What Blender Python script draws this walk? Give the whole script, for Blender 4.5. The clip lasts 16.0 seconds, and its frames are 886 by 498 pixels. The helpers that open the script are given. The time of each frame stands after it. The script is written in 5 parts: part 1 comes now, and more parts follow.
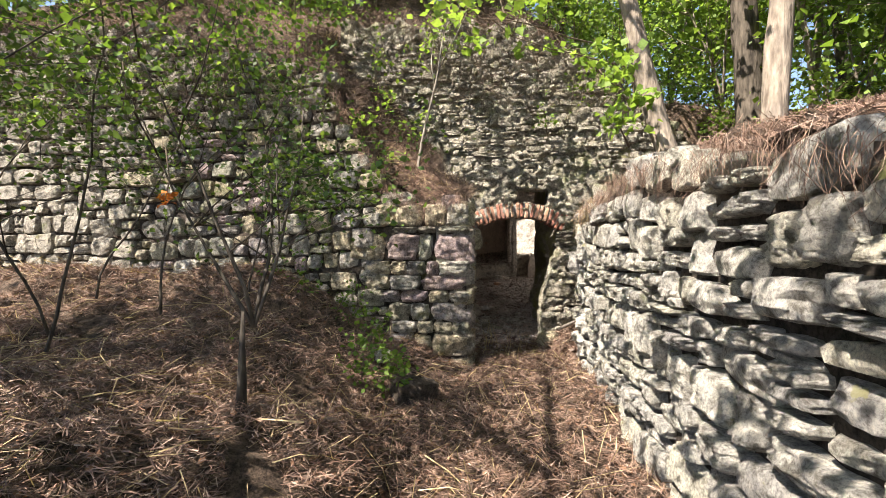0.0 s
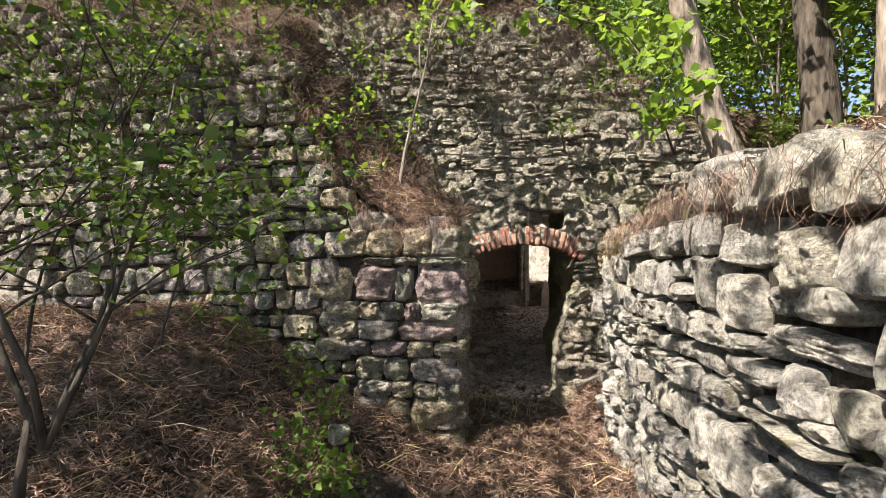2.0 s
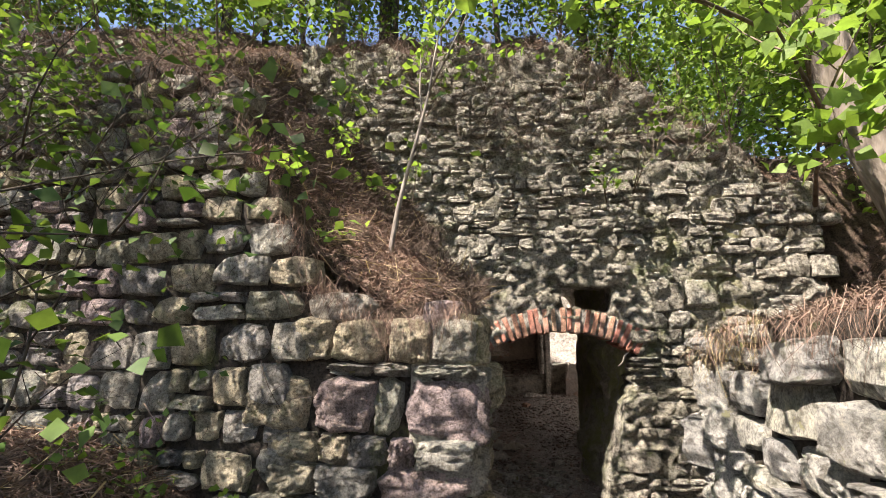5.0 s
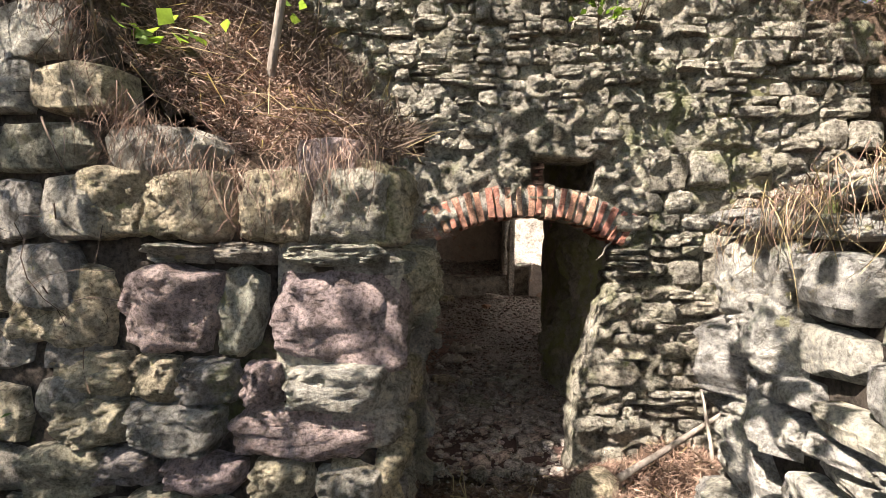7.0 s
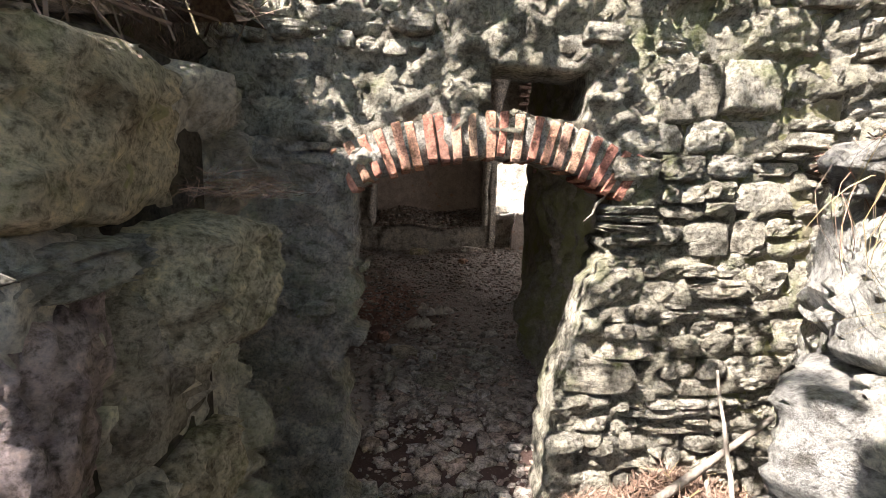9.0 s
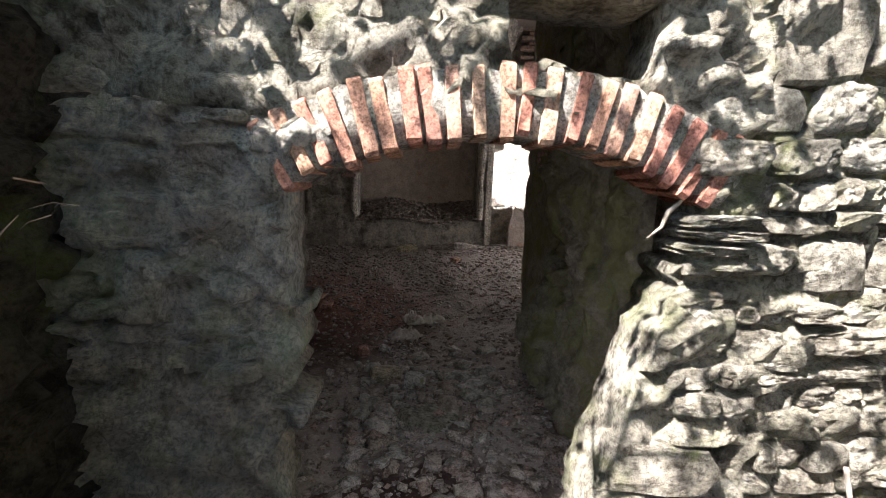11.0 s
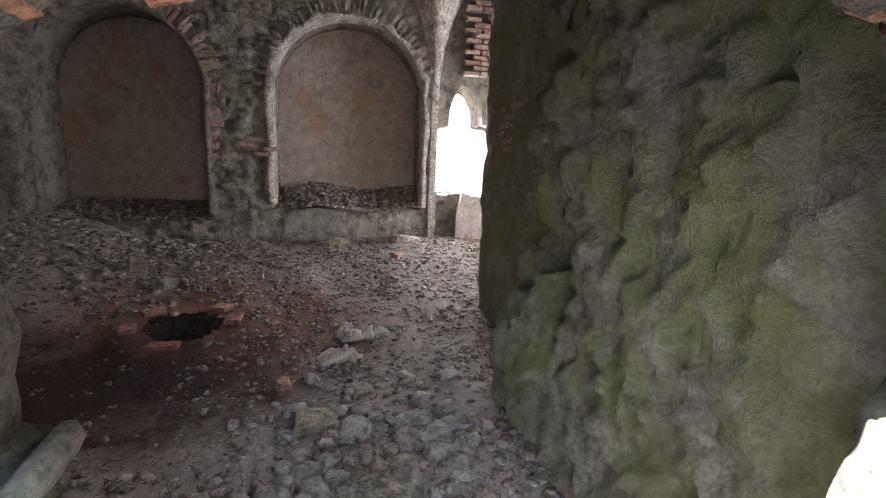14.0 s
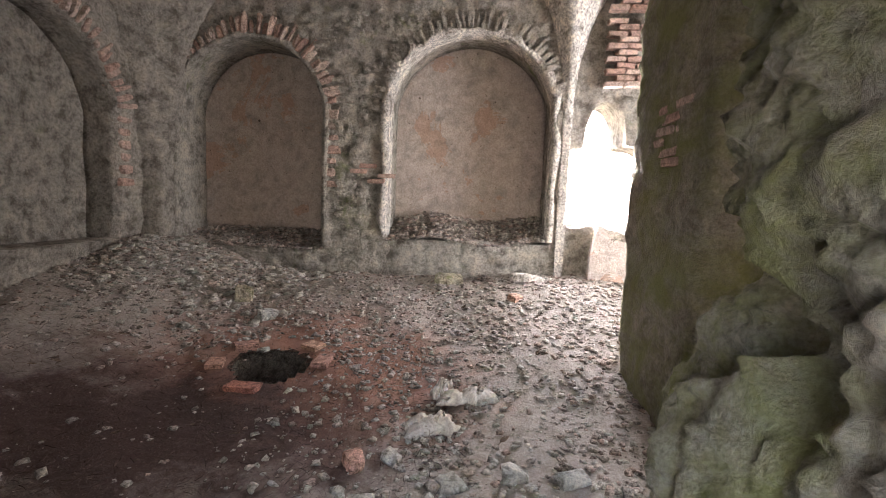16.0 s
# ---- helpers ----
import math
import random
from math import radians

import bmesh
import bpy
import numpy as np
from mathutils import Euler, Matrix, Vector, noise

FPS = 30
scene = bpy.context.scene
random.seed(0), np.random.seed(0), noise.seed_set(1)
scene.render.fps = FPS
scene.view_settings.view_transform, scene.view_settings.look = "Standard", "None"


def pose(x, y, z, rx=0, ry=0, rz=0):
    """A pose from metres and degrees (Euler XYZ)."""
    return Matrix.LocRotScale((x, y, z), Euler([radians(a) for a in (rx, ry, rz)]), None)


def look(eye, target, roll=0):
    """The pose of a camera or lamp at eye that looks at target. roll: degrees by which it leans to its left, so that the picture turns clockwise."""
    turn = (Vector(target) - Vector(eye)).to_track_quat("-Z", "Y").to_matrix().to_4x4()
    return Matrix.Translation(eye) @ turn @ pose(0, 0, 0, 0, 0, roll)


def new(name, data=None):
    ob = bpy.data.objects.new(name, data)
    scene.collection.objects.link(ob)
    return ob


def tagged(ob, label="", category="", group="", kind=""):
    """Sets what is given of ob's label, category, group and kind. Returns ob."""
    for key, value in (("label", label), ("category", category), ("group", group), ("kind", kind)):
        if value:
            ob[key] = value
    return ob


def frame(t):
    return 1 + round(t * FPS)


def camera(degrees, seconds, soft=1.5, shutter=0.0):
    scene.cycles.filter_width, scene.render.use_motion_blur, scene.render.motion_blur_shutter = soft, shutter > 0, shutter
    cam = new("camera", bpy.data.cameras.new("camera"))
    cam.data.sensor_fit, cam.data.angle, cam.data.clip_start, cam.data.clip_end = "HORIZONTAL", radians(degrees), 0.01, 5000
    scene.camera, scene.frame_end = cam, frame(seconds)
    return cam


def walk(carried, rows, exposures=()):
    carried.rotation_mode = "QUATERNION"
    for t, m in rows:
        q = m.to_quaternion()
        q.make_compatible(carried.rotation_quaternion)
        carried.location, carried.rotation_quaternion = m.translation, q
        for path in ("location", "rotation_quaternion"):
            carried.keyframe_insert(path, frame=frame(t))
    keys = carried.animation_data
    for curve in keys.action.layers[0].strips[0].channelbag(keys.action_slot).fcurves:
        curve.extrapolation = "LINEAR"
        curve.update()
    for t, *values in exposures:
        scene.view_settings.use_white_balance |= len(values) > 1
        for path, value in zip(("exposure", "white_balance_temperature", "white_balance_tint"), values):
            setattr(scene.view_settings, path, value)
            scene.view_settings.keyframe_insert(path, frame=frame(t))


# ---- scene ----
cam = camera(88.4, 16.0, soft=0.7)
METRES, EYE, TILT, LEAN, TURN = 8.0, 1.5, 0.0, 0.0, 0.0
ROWS = [
    (0.0, 0.0, 0.0, 0.0, 0.0, -0.0, -0.0),
    (0.5, 0.0113, 0.0435, 0.0061, 0.16, 0.23, -0.13),
    (1.0, 0.0132, 0.0881, 0.0119, -0.18, 1.04, -0.12),
    (1.5, 0.0173, 0.1203, 0.016, 0.17, 1.71, -0.12),
    (2.0, 0.0338, 0.1535, 0.02, 1.81, 2.51, -0.54),
    (2.5, 0.0424, 0.1801, 0.0253, 3.86, 3.4, -0.93),
    (3.0, 0.0355, 0.2215, 0.034, 4.91, 5.76, -1.36),
    (3.5, 0.0312, 0.2575, 0.0473, 5.13, 9.64, -1.64),
    (6.0, 0.0295, 0.3831, 0.0518, 0.5, 11.13, -0.92),
    (6.5, 0.0481, 0.4271, 0.0429, -0.28, 4.19, -1.37),
    (7.0, 0.0571, 0.4618, 0.0342, -1.01, -0.66, -1.21),
    (7.5, 0.0612, 0.4995, 0.0366, -3.39, -3.48, -1.06),
    (8.0, 0.0701, 0.5265, 0.034, -4.74, -5.45, -1.11),
    (8.5, 0.0949, 0.5652, 0.0362, -3.53, -6.87, -1.43),
    (9.0, 0.104, 0.5872, 0.0411, -2.09, -7.54, -1.34),
    (9.5, 0.1031, 0.6259, 0.0443, -2.29, -7.57, -1.24),
    (10.0, 0.1049, 0.6531, 0.0449, -2.51, -8.31, -1.35),
    (12.5, 0.1119, 0.7571, 0.0403, -6.08, -9.03, -2.51),
    (13.0, 0.1111, 0.7851, 0.0338, -7.82, -9.22, -2.48),
    (13.5, 0.1057, 0.8101, 0.0329, -9.65, -9.81, -2.44),
    (14.0, 0.1024, 0.8364, 0.0295, -12.0, -9.98, -2.16),
    (14.5, 0.1184, 0.8693, 0.0206, -11.67, -9.36, -2.06),
    (15.0, 0.1182, 0.8998, 0.0155, -8.68, -7.83, -1.94),
    (15.5, 0.1177, 0.932, 0.0125, -4.38, -6.64, -1.32),
    (16.0, 0.1272, 0.9555, 0.0138, 3.99, -5.99, -2.27),
]
EXPOSURES = [(0.0, 2.0, 6800, 15), (2.0, 1.75, 6800, 16), (3.5, 2.0, 6700, 17), (6.0, 1.8, 6700, 17), (7.0, 2.1, 6800, 17), (9.0, 2.55, 6400, 16), (10.2, 2.8, 6300, 16), (12.5, 3.2, 5850, 16), (13.0, 3.45, 5850, 16), (14.0, 4.7, 5750, 15), (15.0, 5.7, 5850, 14), (16.0, 5.8, 5950, 14)]
walk(cam, [(t, pose(0, 0, EYE, TILT, LEAN, TURN) @ pose(METRES * x, METRES * y, METRES * z, 90 + pitch, roll, yaw)) for t, x, y, z, yaw, pitch, roll in ROWS], EXPOSURES)

# world, sun and large lights
SUN_DIR = Vector((0.47, 0.34, -0.815)).normalized()
sun = new("sun", bpy.data.lights.new("sun", "SUN"))
sun.data.energy, sun.data.angle, sun.data.color = 5.0, radians(0.4), (1.0, 0.94, 0.84)
sun.matrix_world = look((-20, -20, 40), Vector((-20, -20, 40)) + SUN_DIR)
world = bpy.data.worlds.new("sky")
scene.world = world
world.use_nodes = True
wn = world.node_tree.nodes
sky = wn.new("ShaderNodeTexSky")
sky.sky_type, sky.sun_disc = "NISHITA", False
sky.sun_elevation = math.asin(-SUN_DIR.z)
sky.sun_rotation = math.atan2(-SUN_DIR.x, -SUN_DIR.y)
wn["Background"].inputs["Strength"].default_value = 0.076
world.node_tree.links.new(sky.outputs["Color"], wn["Background"].inputs["Color"])

# ---- materials ----
def nodes_of(name, rough=0.85):
    m = bpy.data.materials.new(name)
    m.use_nodes = True
    b = m.node_tree.nodes["Principled BSDF"]
    b.inputs["Roughness"].default_value = rough
    b.inputs["Specular IOR Level"].default_value = 0.25
    return m, m.node_tree, b


def ramp(nt, fac, stops):
    r = nt.nodes.new("ShaderNodeValToRGB")
    el = r.color_ramp.elements
    while len(el) < len(stops):
        el.new(0.5)
    for e, (p, c) in zip(el, stops):
        e.position, e.color = p, (*c, 1)
    nt.links.new(fac, r.inputs["Fac"])
    return r.outputs["Color"]


def tex(nt, scale, detail=6, rough=0.6, kind="noise", coord="world", dist=0.0):
    if coord == "world":
        vec = nt.nodes.new("ShaderNodeNewGeometry").outputs["Position"]
    else:
        vec = nt.nodes.new("ShaderNodeTexCoord").outputs["Object"]
    if kind == "voronoi":
        n = nt.nodes.new("ShaderNodeTexVoronoi")
        n.inputs["Scale"].default_value = scale
        nt.links.new(vec, n.inputs["Vector"])
        return n.outputs["Distance"]
    n = nt.nodes.new("ShaderNodeTexNoise")
    n.inputs["Scale"].default_value, n.inputs["Detail"].default_value = scale, detail
    n.inputs["Roughness"].default_value, n.inputs["Distortion"].default_value = rough, dist
    nt.links.new(vec, n.inputs["Vector"])
    return n.outputs["Fac"]


def mix(nt, fac, a, b, mode="MIX"):
    n = nt.nodes.new("ShaderNodeMix")
    n.data_type, n.blend_type = "RGBA", mode
    for s, v in ((n.inputs[0], fac), (n.inputs[6], a), (n.inputs[7], b)):
        if isinstance(v, (int, float)):
            s.default_value = v
        elif isinstance(v, tuple):
            s.default_value = (*v, 1)
        else:
            nt.links.new(v, s)
    return n.outputs[2]


def maths(nt, op, a, b=0.0, clamp=False):
    n = nt.nodes.new("ShaderNodeMath")
    n.operation, n.use_clamp = op, clamp
    for s, v in zip(n.inputs, (a, b)):
        if isinstance(v, (int, float)):
            s.default_value = v
        else:
            nt.links.new(v, s)
    return n.outputs[0]


def relief(nt, bsdf, heights, strength=0.6, dist=0.02):
    total = None
    for h, k in heights:
        x = maths(nt, "MULTIPLY", h, k)
        total = x if total is None else maths(nt, "ADD", total, x)
    n = nt.nodes.new("ShaderNodeBump")
    n.inputs["Strength"].default_value, n.inputs["Distance"].default_value = strength, dist
    nt.links.new(total, n.inputs["Height"])
    nt.links.new(n.outputs["Normal"], bsdf.inputs["Normal"])


def stone_like(name, tones, moss=0.0, moss_col=(0.16, 0.19, 0.05), bump=0.8, per="object", fine=28, dark=0.55, lichen=0.0, grain=1.0, cracks=False):
    """Weathered stone: a tone per piece, mottled at two scales, with stains, moss and lichen."""
    m, nt, b = nodes_of(name, 0.9)
    if per == "object":
        pick = nt.nodes.new("ShaderNodeObjectInfo").outputs["Random"]
    elif per == "island":
        pick = nt.nodes.new("ShaderNodeNewGeometry").outputs["Random Per Island"]
    else:
        pick = tex(nt, 1.3, 3, 0.5)
    col = ramp(nt, pick, [(i / max(1, len(tones) - 1), t) for i, t in enumerate(tones)])
    big, mid, small = tex(nt, 3.2, 5, 0.65, dist=0.6), tex(nt, fine * 0.45, 6, 0.7), tex(nt, fine * 2.2, 8, 0.75)
    col = mix(nt, min(1.0, grain + 0.25), col, ramp(nt, mid, [(0.38, (dark * 0.75, dark * 0.72, dark * 0.67)), (0.5, (1, 1, 1)), (0.64, (1.35, 1.32, 1.25))]), "MULTIPLY")
    col = mix(nt, grain, col, ramp(nt, small, [(0.38, (0.40, 0.38, 0.36)), (0.51, (1.0, 1.0, 1.0)), (0.65, (1.38, 1.36, 1.31))]), "MULTIPLY")
    col = mix(nt, ramp(nt, big, [(0.56, (0, 0, 0)), (0.78, (0.5, 0.5, 0.5))]), col, (0.17, 0.15, 0.12))
    crack = maths(nt, "ABSOLUTE", maths(nt, "SUBTRACT", tex(nt, fine * 0.2, 5, 0.6, dist=0.5), 0.5))
    if cracks:
        col = mix(nt, 1.0, col, ramp(nt, crack, [(0.0, (0.25, 0.23, 0.2)), (0.012, (1, 1, 1))]), "MULTIPLY")
    if moss:
        mm = ramp(nt, tex(nt, 2.1, 7, 0.7, dist=0.4), [(0.62 - 0.3 * moss, (0, 0, 0)), (0.78 - 0.2 * moss, (0.85, 0.85, 0.85))])
        col = mix(nt, mm, col, mix(nt, small, moss_col, tuple(c * 1.7 for c in moss_col)))
    if lichen:
        ll = ramp(nt, tex(nt, 9, 5, 0.6), [(0.7 - 0.1 * lichen, (0, 0, 0)), (0.74 - 0.1 * lichen, (0.8, 0.8, 0.8))])
        col = mix(nt, ll, col, (0.42, 0.40, 0.20))
    nt.links.new(col, b.inputs["Base Color"])
    relief(nt, b, [(big, 1.0), (mid, 1.3), (small, 1.1), (tex(nt, fine * 6, 5, 0.75), 0.5), (maths(nt, "MINIMUM", tex(nt, fine * 0.5, kind="voronoi"), 0.25), 1.2), (maths(nt, "MINIMUM", crack, 0.03), 10.0 if cracks else 0.0)], min(1.0, bump * 1.2), 0.06)
    return m


MAT_STONE = stone_like("wall_stone", [(0.34, 0.33, 0.30), (0.49, 0.46, 0.39), (0.41, 0.37, 0.36), (0.54, 0.52, 0.46), (0.36, 0.36, 0.29), (0.53, 0.47, 0.34), (0.31, 0.29, 0.28), (0.46, 0.44, 0.39)], moss=0.16, lichen=0.25, grain=0.85, bump=1.0, dark=0.62)
MAT_PALE = stone_like("pale_stone", [(0.64, 0.62, 0.56), (0.52, 0.51, 0.48), (0.70, 0.68, 0.62), (0.59, 0.57, 0.48), (0.46, 0.45, 0.43), (0.66, 0.64, 0.58)], moss=0.1, lichen=0.35, grain=0.8, bump=1.0, dark=0.6)
MAT_PURPLE = stone_like("purple_stone", [(0.46, 0.37, 0.37), (0.50, 0.40, 0.38)], bump=1.0, dark=0.75)
MAT_OCHRE = stone_like("ochre_stone", [(0.56, 0.50, 0.37), (0.50, 0.43, 0.31)], moss=0.25, lichen=0.5, dark=0.75)
# Earth mortar, darkened so that shade deep in the joints is in its colour.
MAT_MORTAR = stone_like("earth_mortar_with_shade", [(0.07, 0.058, 0.046), (0.11, 0.09, 0.075), (0.055, 0.048, 0.038)], per="noise", moss=0.2, bump=1.0, fine=18)
MAT_RENDER = stone_like("rubble_render", [(0.36, 0.34, 0.28), (0.50, 0.47, 0.40), (0.33, 0.31, 0.24), (0.54, 0.50, 0.43)], per="noise", moss=0.25, moss_col=(0.17, 0.19, 0.07), bump=1.0, fine=16)
# Tones raised over the rubble render: bounced light is put into the colour.
MAT_REVEAL = stone_like("lichened_lime_rubble_brightened", [(0.62, 0.59, 0.51), (0.70, 0.67, 0.59), (0.54, 0.48, 0.41), (0.66, 0.64, 0.56)], per="noise", moss=0.3, moss_col=(0.34, 0.37, 0.22), lichen=0.3, bump=1.0, fine=22, dark=0.9, grain=0.8)
MAT_RENDERSTONE = stone_like("lime_rubble", [(0.40, 0.38, 0.32), (0.56, 0.53, 0.46), (0.33, 0.31, 0.26), (0.52, 0.48, 0.40), (0.44, 0.42, 0.36)], moss=0.16, bump=1.0, fine=18)
MAT_GREEN = stone_like("mossy_rock", [(0.44, 0.39, 0.31), (0.52, 0.46, 0.37), (0.37, 0.34, 0.27), (0.50, 0.43, 0.33)], per="noise", moss=0.72, moss_col=(0.24, 0.245, 0.085), bump=1.0, fine=19, grain=0.5, dark=0.8)
MAT_GREYWASH = stone_like("grey_plaster", [(0.36, 0.33, 0.28), (0.44, 0.39, 0.33), (0.30, 0.27, 0.23)], per="noise", moss=0.15, moss_col=(0.16, 0.16, 0.09), bump=1.0, fine=12, grain=0.6)
MAT_PIER = stone_like("pier_masonry", [(0.44, 0.40, 0.33), (0.52, 0.47, 0.40), (0.38, 0.35, 0.29)], per="noise", moss=0.1, bump=1.0, fine=14, grain=0.55)
MAT_LIME = stone_like("limewash_edge", [(0.66, 0.60, 0.54), (0.72, 0.67, 0.60), (0.58, 0.50, 0.45)], per="noise", bump=0.6, fine=14, dark=0.75)
MAT_BRICK = stone_like("red_brick", [(0.50, 0.23, 0.17), (0.40, 0.18, 0.14), (0.60, 0.33, 0.23), (0.46, 0.27, 0.22), (0.57, 0.37, 0.26), (0.44, 0.20, 0.15)], bump=0.45, fine=40, dark=0.7)
MAT_JOINT = stone_like("lime_joint", [(0.48, 0.45, 0.40), (0.58, 0.55, 0.49), (0.40, 0.38, 0.34)], per="noise", moss=0.12, bump=1.0, fine=40, dark=0.7)
MAT_BRICK_DUSTY = stone_like("dusty_brick", [(0.60, 0.44, 0.36), (0.52, 0.34, 0.27), (0.62, 0.50, 0.42), (0.48, 0.30, 0.24)], bump=0.5, fine=40, dark=0.7, grain=0.6)
MAT_CHIPS = stone_like("pale_chips", [(0.50, 0.48, 0.43), (0.60, 0.56, 0.50), (0.42, 0.41, 0.36), (0.48, 0.40, 0.34), (0.46, 0.47, 0.40)], per="island", bump=0.6, fine=26, grain=0.6)
MAT_RUBBLE = stone_like("rubble", [(0.40, 0.35, 0.31), (0.50, 0.45, 0.40), (0.30, 0.26, 0.23), (0.44, 0.33, 0.28), (0.36, 0.33, 0.30)], per="island", bump=0.5, fine=30)
MAT_DUST = stone_like("dusty_floor", [(0.40, 0.35, 0.31), (0.47, 0.42, 0.37), (0.34, 0.27, 0.24)], per="noise", bump=0.8, fine=20)
MAT_WET = stone_like("dark_damp_soil", [(0.07, 0.05, 0.042), (0.11, 0.075, 0.06), (0.05, 0.04, 0.035)], per="noise", bump=0.9, fine=30)
MAT_EARTH = stone_like("forest_earth", [(0.14, 0.10, 0.07), (0.20, 0.14, 0.10), (0.11, 0.08, 0.06), (0.24, 0.17, 0.12)], per="noise", bump=1.0, fine=30)


def island_mat(name, tones, rough=0.85, translucent=0.0, bump=0.0):
    m, nt, b = nodes_of(name, rough)
    pick = nt.nodes.new("ShaderNodeNewGeometry").outputs["Random Per Island"]
    col = ramp(nt, pick, [(i / max(1, len(tones) - 1), t) for i, t in enumerate(tones)])
    col = mix(nt, 1.0, col, ramp(nt, tex(nt, 25, 4), [(0.3, (0.7, 0.7, 0.7)), (0.7, (1.2, 1.2, 1.2))]), "MULTIPLY")
    nt.links.new(col, b.inputs["Base Color"])
    if translucent:
        tr = nt.nodes.new("ShaderNodeBsdfTranslucent")
        nt.links.new(mix(nt, 1.0, col, (1.4, 1.42, 0.8), "MULTIPLY"), tr.inputs["Color"])
        ms = nt.nodes.new("ShaderNodeMixShader")
        ms.inputs["Fac"].default_value = translucent
        nt.links.new(b.outputs[0], ms.inputs[1])
        nt.links.new(tr.outputs[0], ms.inputs[2])
        nt.links.new(ms.outputs[0], nt.nodes["Material Output"].inputs["Surface"])
    return m


MAT_NEEDLE = island_mat("dry_needles", [(0.12, 0.075, 0.055), (0.30, 0.20, 0.15), (0.20, 0.12, 0.085), (0.42, 0.31, 0.24), (0.09, 0.06, 0.045), (0.34, 0.22, 0.165)])
MAT_ROOT = island_mat("dark_roots", [(0.05, 0.035, 0.028), (0.14, 0.10, 0.075), (0.08, 0.055, 0.042), (0.22, 0.16, 0.12)])
MAT_LITTER = island_mat("dry_leaves", [(0.17, 0.09, 0.055), (0.26, 0.15, 0.09), (0.13, 0.07, 0.045), (0.32, 0.20, 0.12)], translucent=0.15)
MAT_GRASS = island_mat("dry_grass", [(0.42, 0.32, 0.18), (0.50, 0.40, 0.24), (0.34, 0.26, 0.14)], translucent=0.2)
MAT_LEAF = island_mat("leaf_green", [(0.07, 0.13, 0.025), (0.12, 0.20, 0.035), (0.16, 0.24, 0.045), (0.09, 0.15, 0.03)], 0.5, 0.4)
MAT_LEAF_BRIGHT = island_mat("leaf_spring_green", [(0.17, 0.27, 0.05), (0.23, 0.33, 0.075), (0.14, 0.23, 0.045)], 0.5, 0.5)
MAT_LEAF_DARK = island_mat("leaf_dark", [(0.045, 0.09, 0.02), (0.075, 0.13, 0.03), (0.10, 0.16, 0.035), (0.14, 0.20, 0.04)], 0.5, 0.3)


def bark_mat(name, a, b_):
    m, nt, b = nodes_of(name, 0.9)
    co = nt.nodes.new("ShaderNodeTexCoord").outputs["Object"]
    mp = nt.nodes.new("ShaderNodeMapping")
    mp.inputs["Scale"].default_value = (1, 1, 0.22)
    nt.links.new(co, mp.inputs["Vector"])
    n = nt.nodes.new("ShaderNodeTexNoise")
    n.inputs["Scale"].default_value, n.inputs["Detail"].default_value = 22, 8
    nt.links.new(mp.outputs[0], n.inputs["Vector"])
    col = ramp(nt, n.outputs["Fac"], [(0.3, a), (0.7, b_)])
    col = mix(nt, 1.0, col, ramp(nt, tex(nt, 4, 5), [(0.3, (0.7, 0.7, 0.7)), (0.7, (1.2, 1.2, 1.15))]), "MULTIPLY")
    nt.links.new(col, b.inputs["Base Color"])
    relief(nt, b, [(n.outputs["Fac"], 1.0)], 1.0, 0.03)
    return m


MAT_BARK = bark_mat("bark_grey", (0.13, 0.105, 0.085), (0.34, 0.29, 0.24))
MAT_BARK_DARK = bark_mat("bark_dark", (0.03, 0.025, 0.02), (0.12, 0.10, 0.08))
MAT_TWIG = bark_mat("twig_bark", (0.10, 0.075, 0.055), (0.24, 0.19, 0.14))
MAT_STICK = bark_mat("dead_wood", (0.16, 0.13, 0.11), (0.36, 0.32, 0.28))


def plaster_mat():
    """Old plaster: grey and pinkish coats, orange-red where the top coat fell, dark holes and stains."""
    m, nt, b = nodes_of("old_plaster", 0.92)
    big, mid, small = tex(nt, 0.9, 6, 0.62, dist=0.7), tex(nt, 5.5, 7, 0.7, dist=0.3), tex(nt, 38, 7, 0.75)
    col = ramp(nt, mid, [(0.3, (0.33, 0.29, 0.25)), (0.5, (0.50, 0.42, 0.36)), (0.68, (0.60, 0.53, 0.47))])
    fell = ramp(nt, maths(nt, "ADD", big, maths(nt, "MULTIPLY", tex(nt, 4.0, 6, 0.65), 0.35)), [(0.755, (0, 0, 0)), (0.775, (0.75, 0.75, 0.75))])
    col = mix(nt, fell, col, mix(nt, mid, (0.40, 0.25, 0.17), (0.55, 0.38, 0.28)))
    stain = ramp(nt, tex(nt, 1.7, 7, 0.7, dist=1.0), [(0.55, (0, 0, 0)), (0.7, (0.55, 0.55, 0.55))])
    col = mix(nt, stain, col, (0.22, 0.20, 0.17))
    pits = ramp(nt, tex(nt, 14, 4, 0.6), [(0.29, (0.25, 0.22, 0.2)), (0.33, (1, 1, 1))])
    col = mix(nt, 1.0, col, pits, "MULTIPLY")
    col = mix(nt, 1.0, col, ramp(nt, small, [(0.3, (0.68, 0.66, 0.64)), (0.6, (1.12, 1.12, 1.12))]), "MULTIPLY")
    nt.links.new(col, b.inputs["Base Color"])
    relief(nt, b, [(big, 0.6), (mid, 1.0), (small, 0.5), (fell, -0.35), (pits, 0.5)], 0.9, 0.03)
    return m


MAT_PLASTER = plaster_mat()


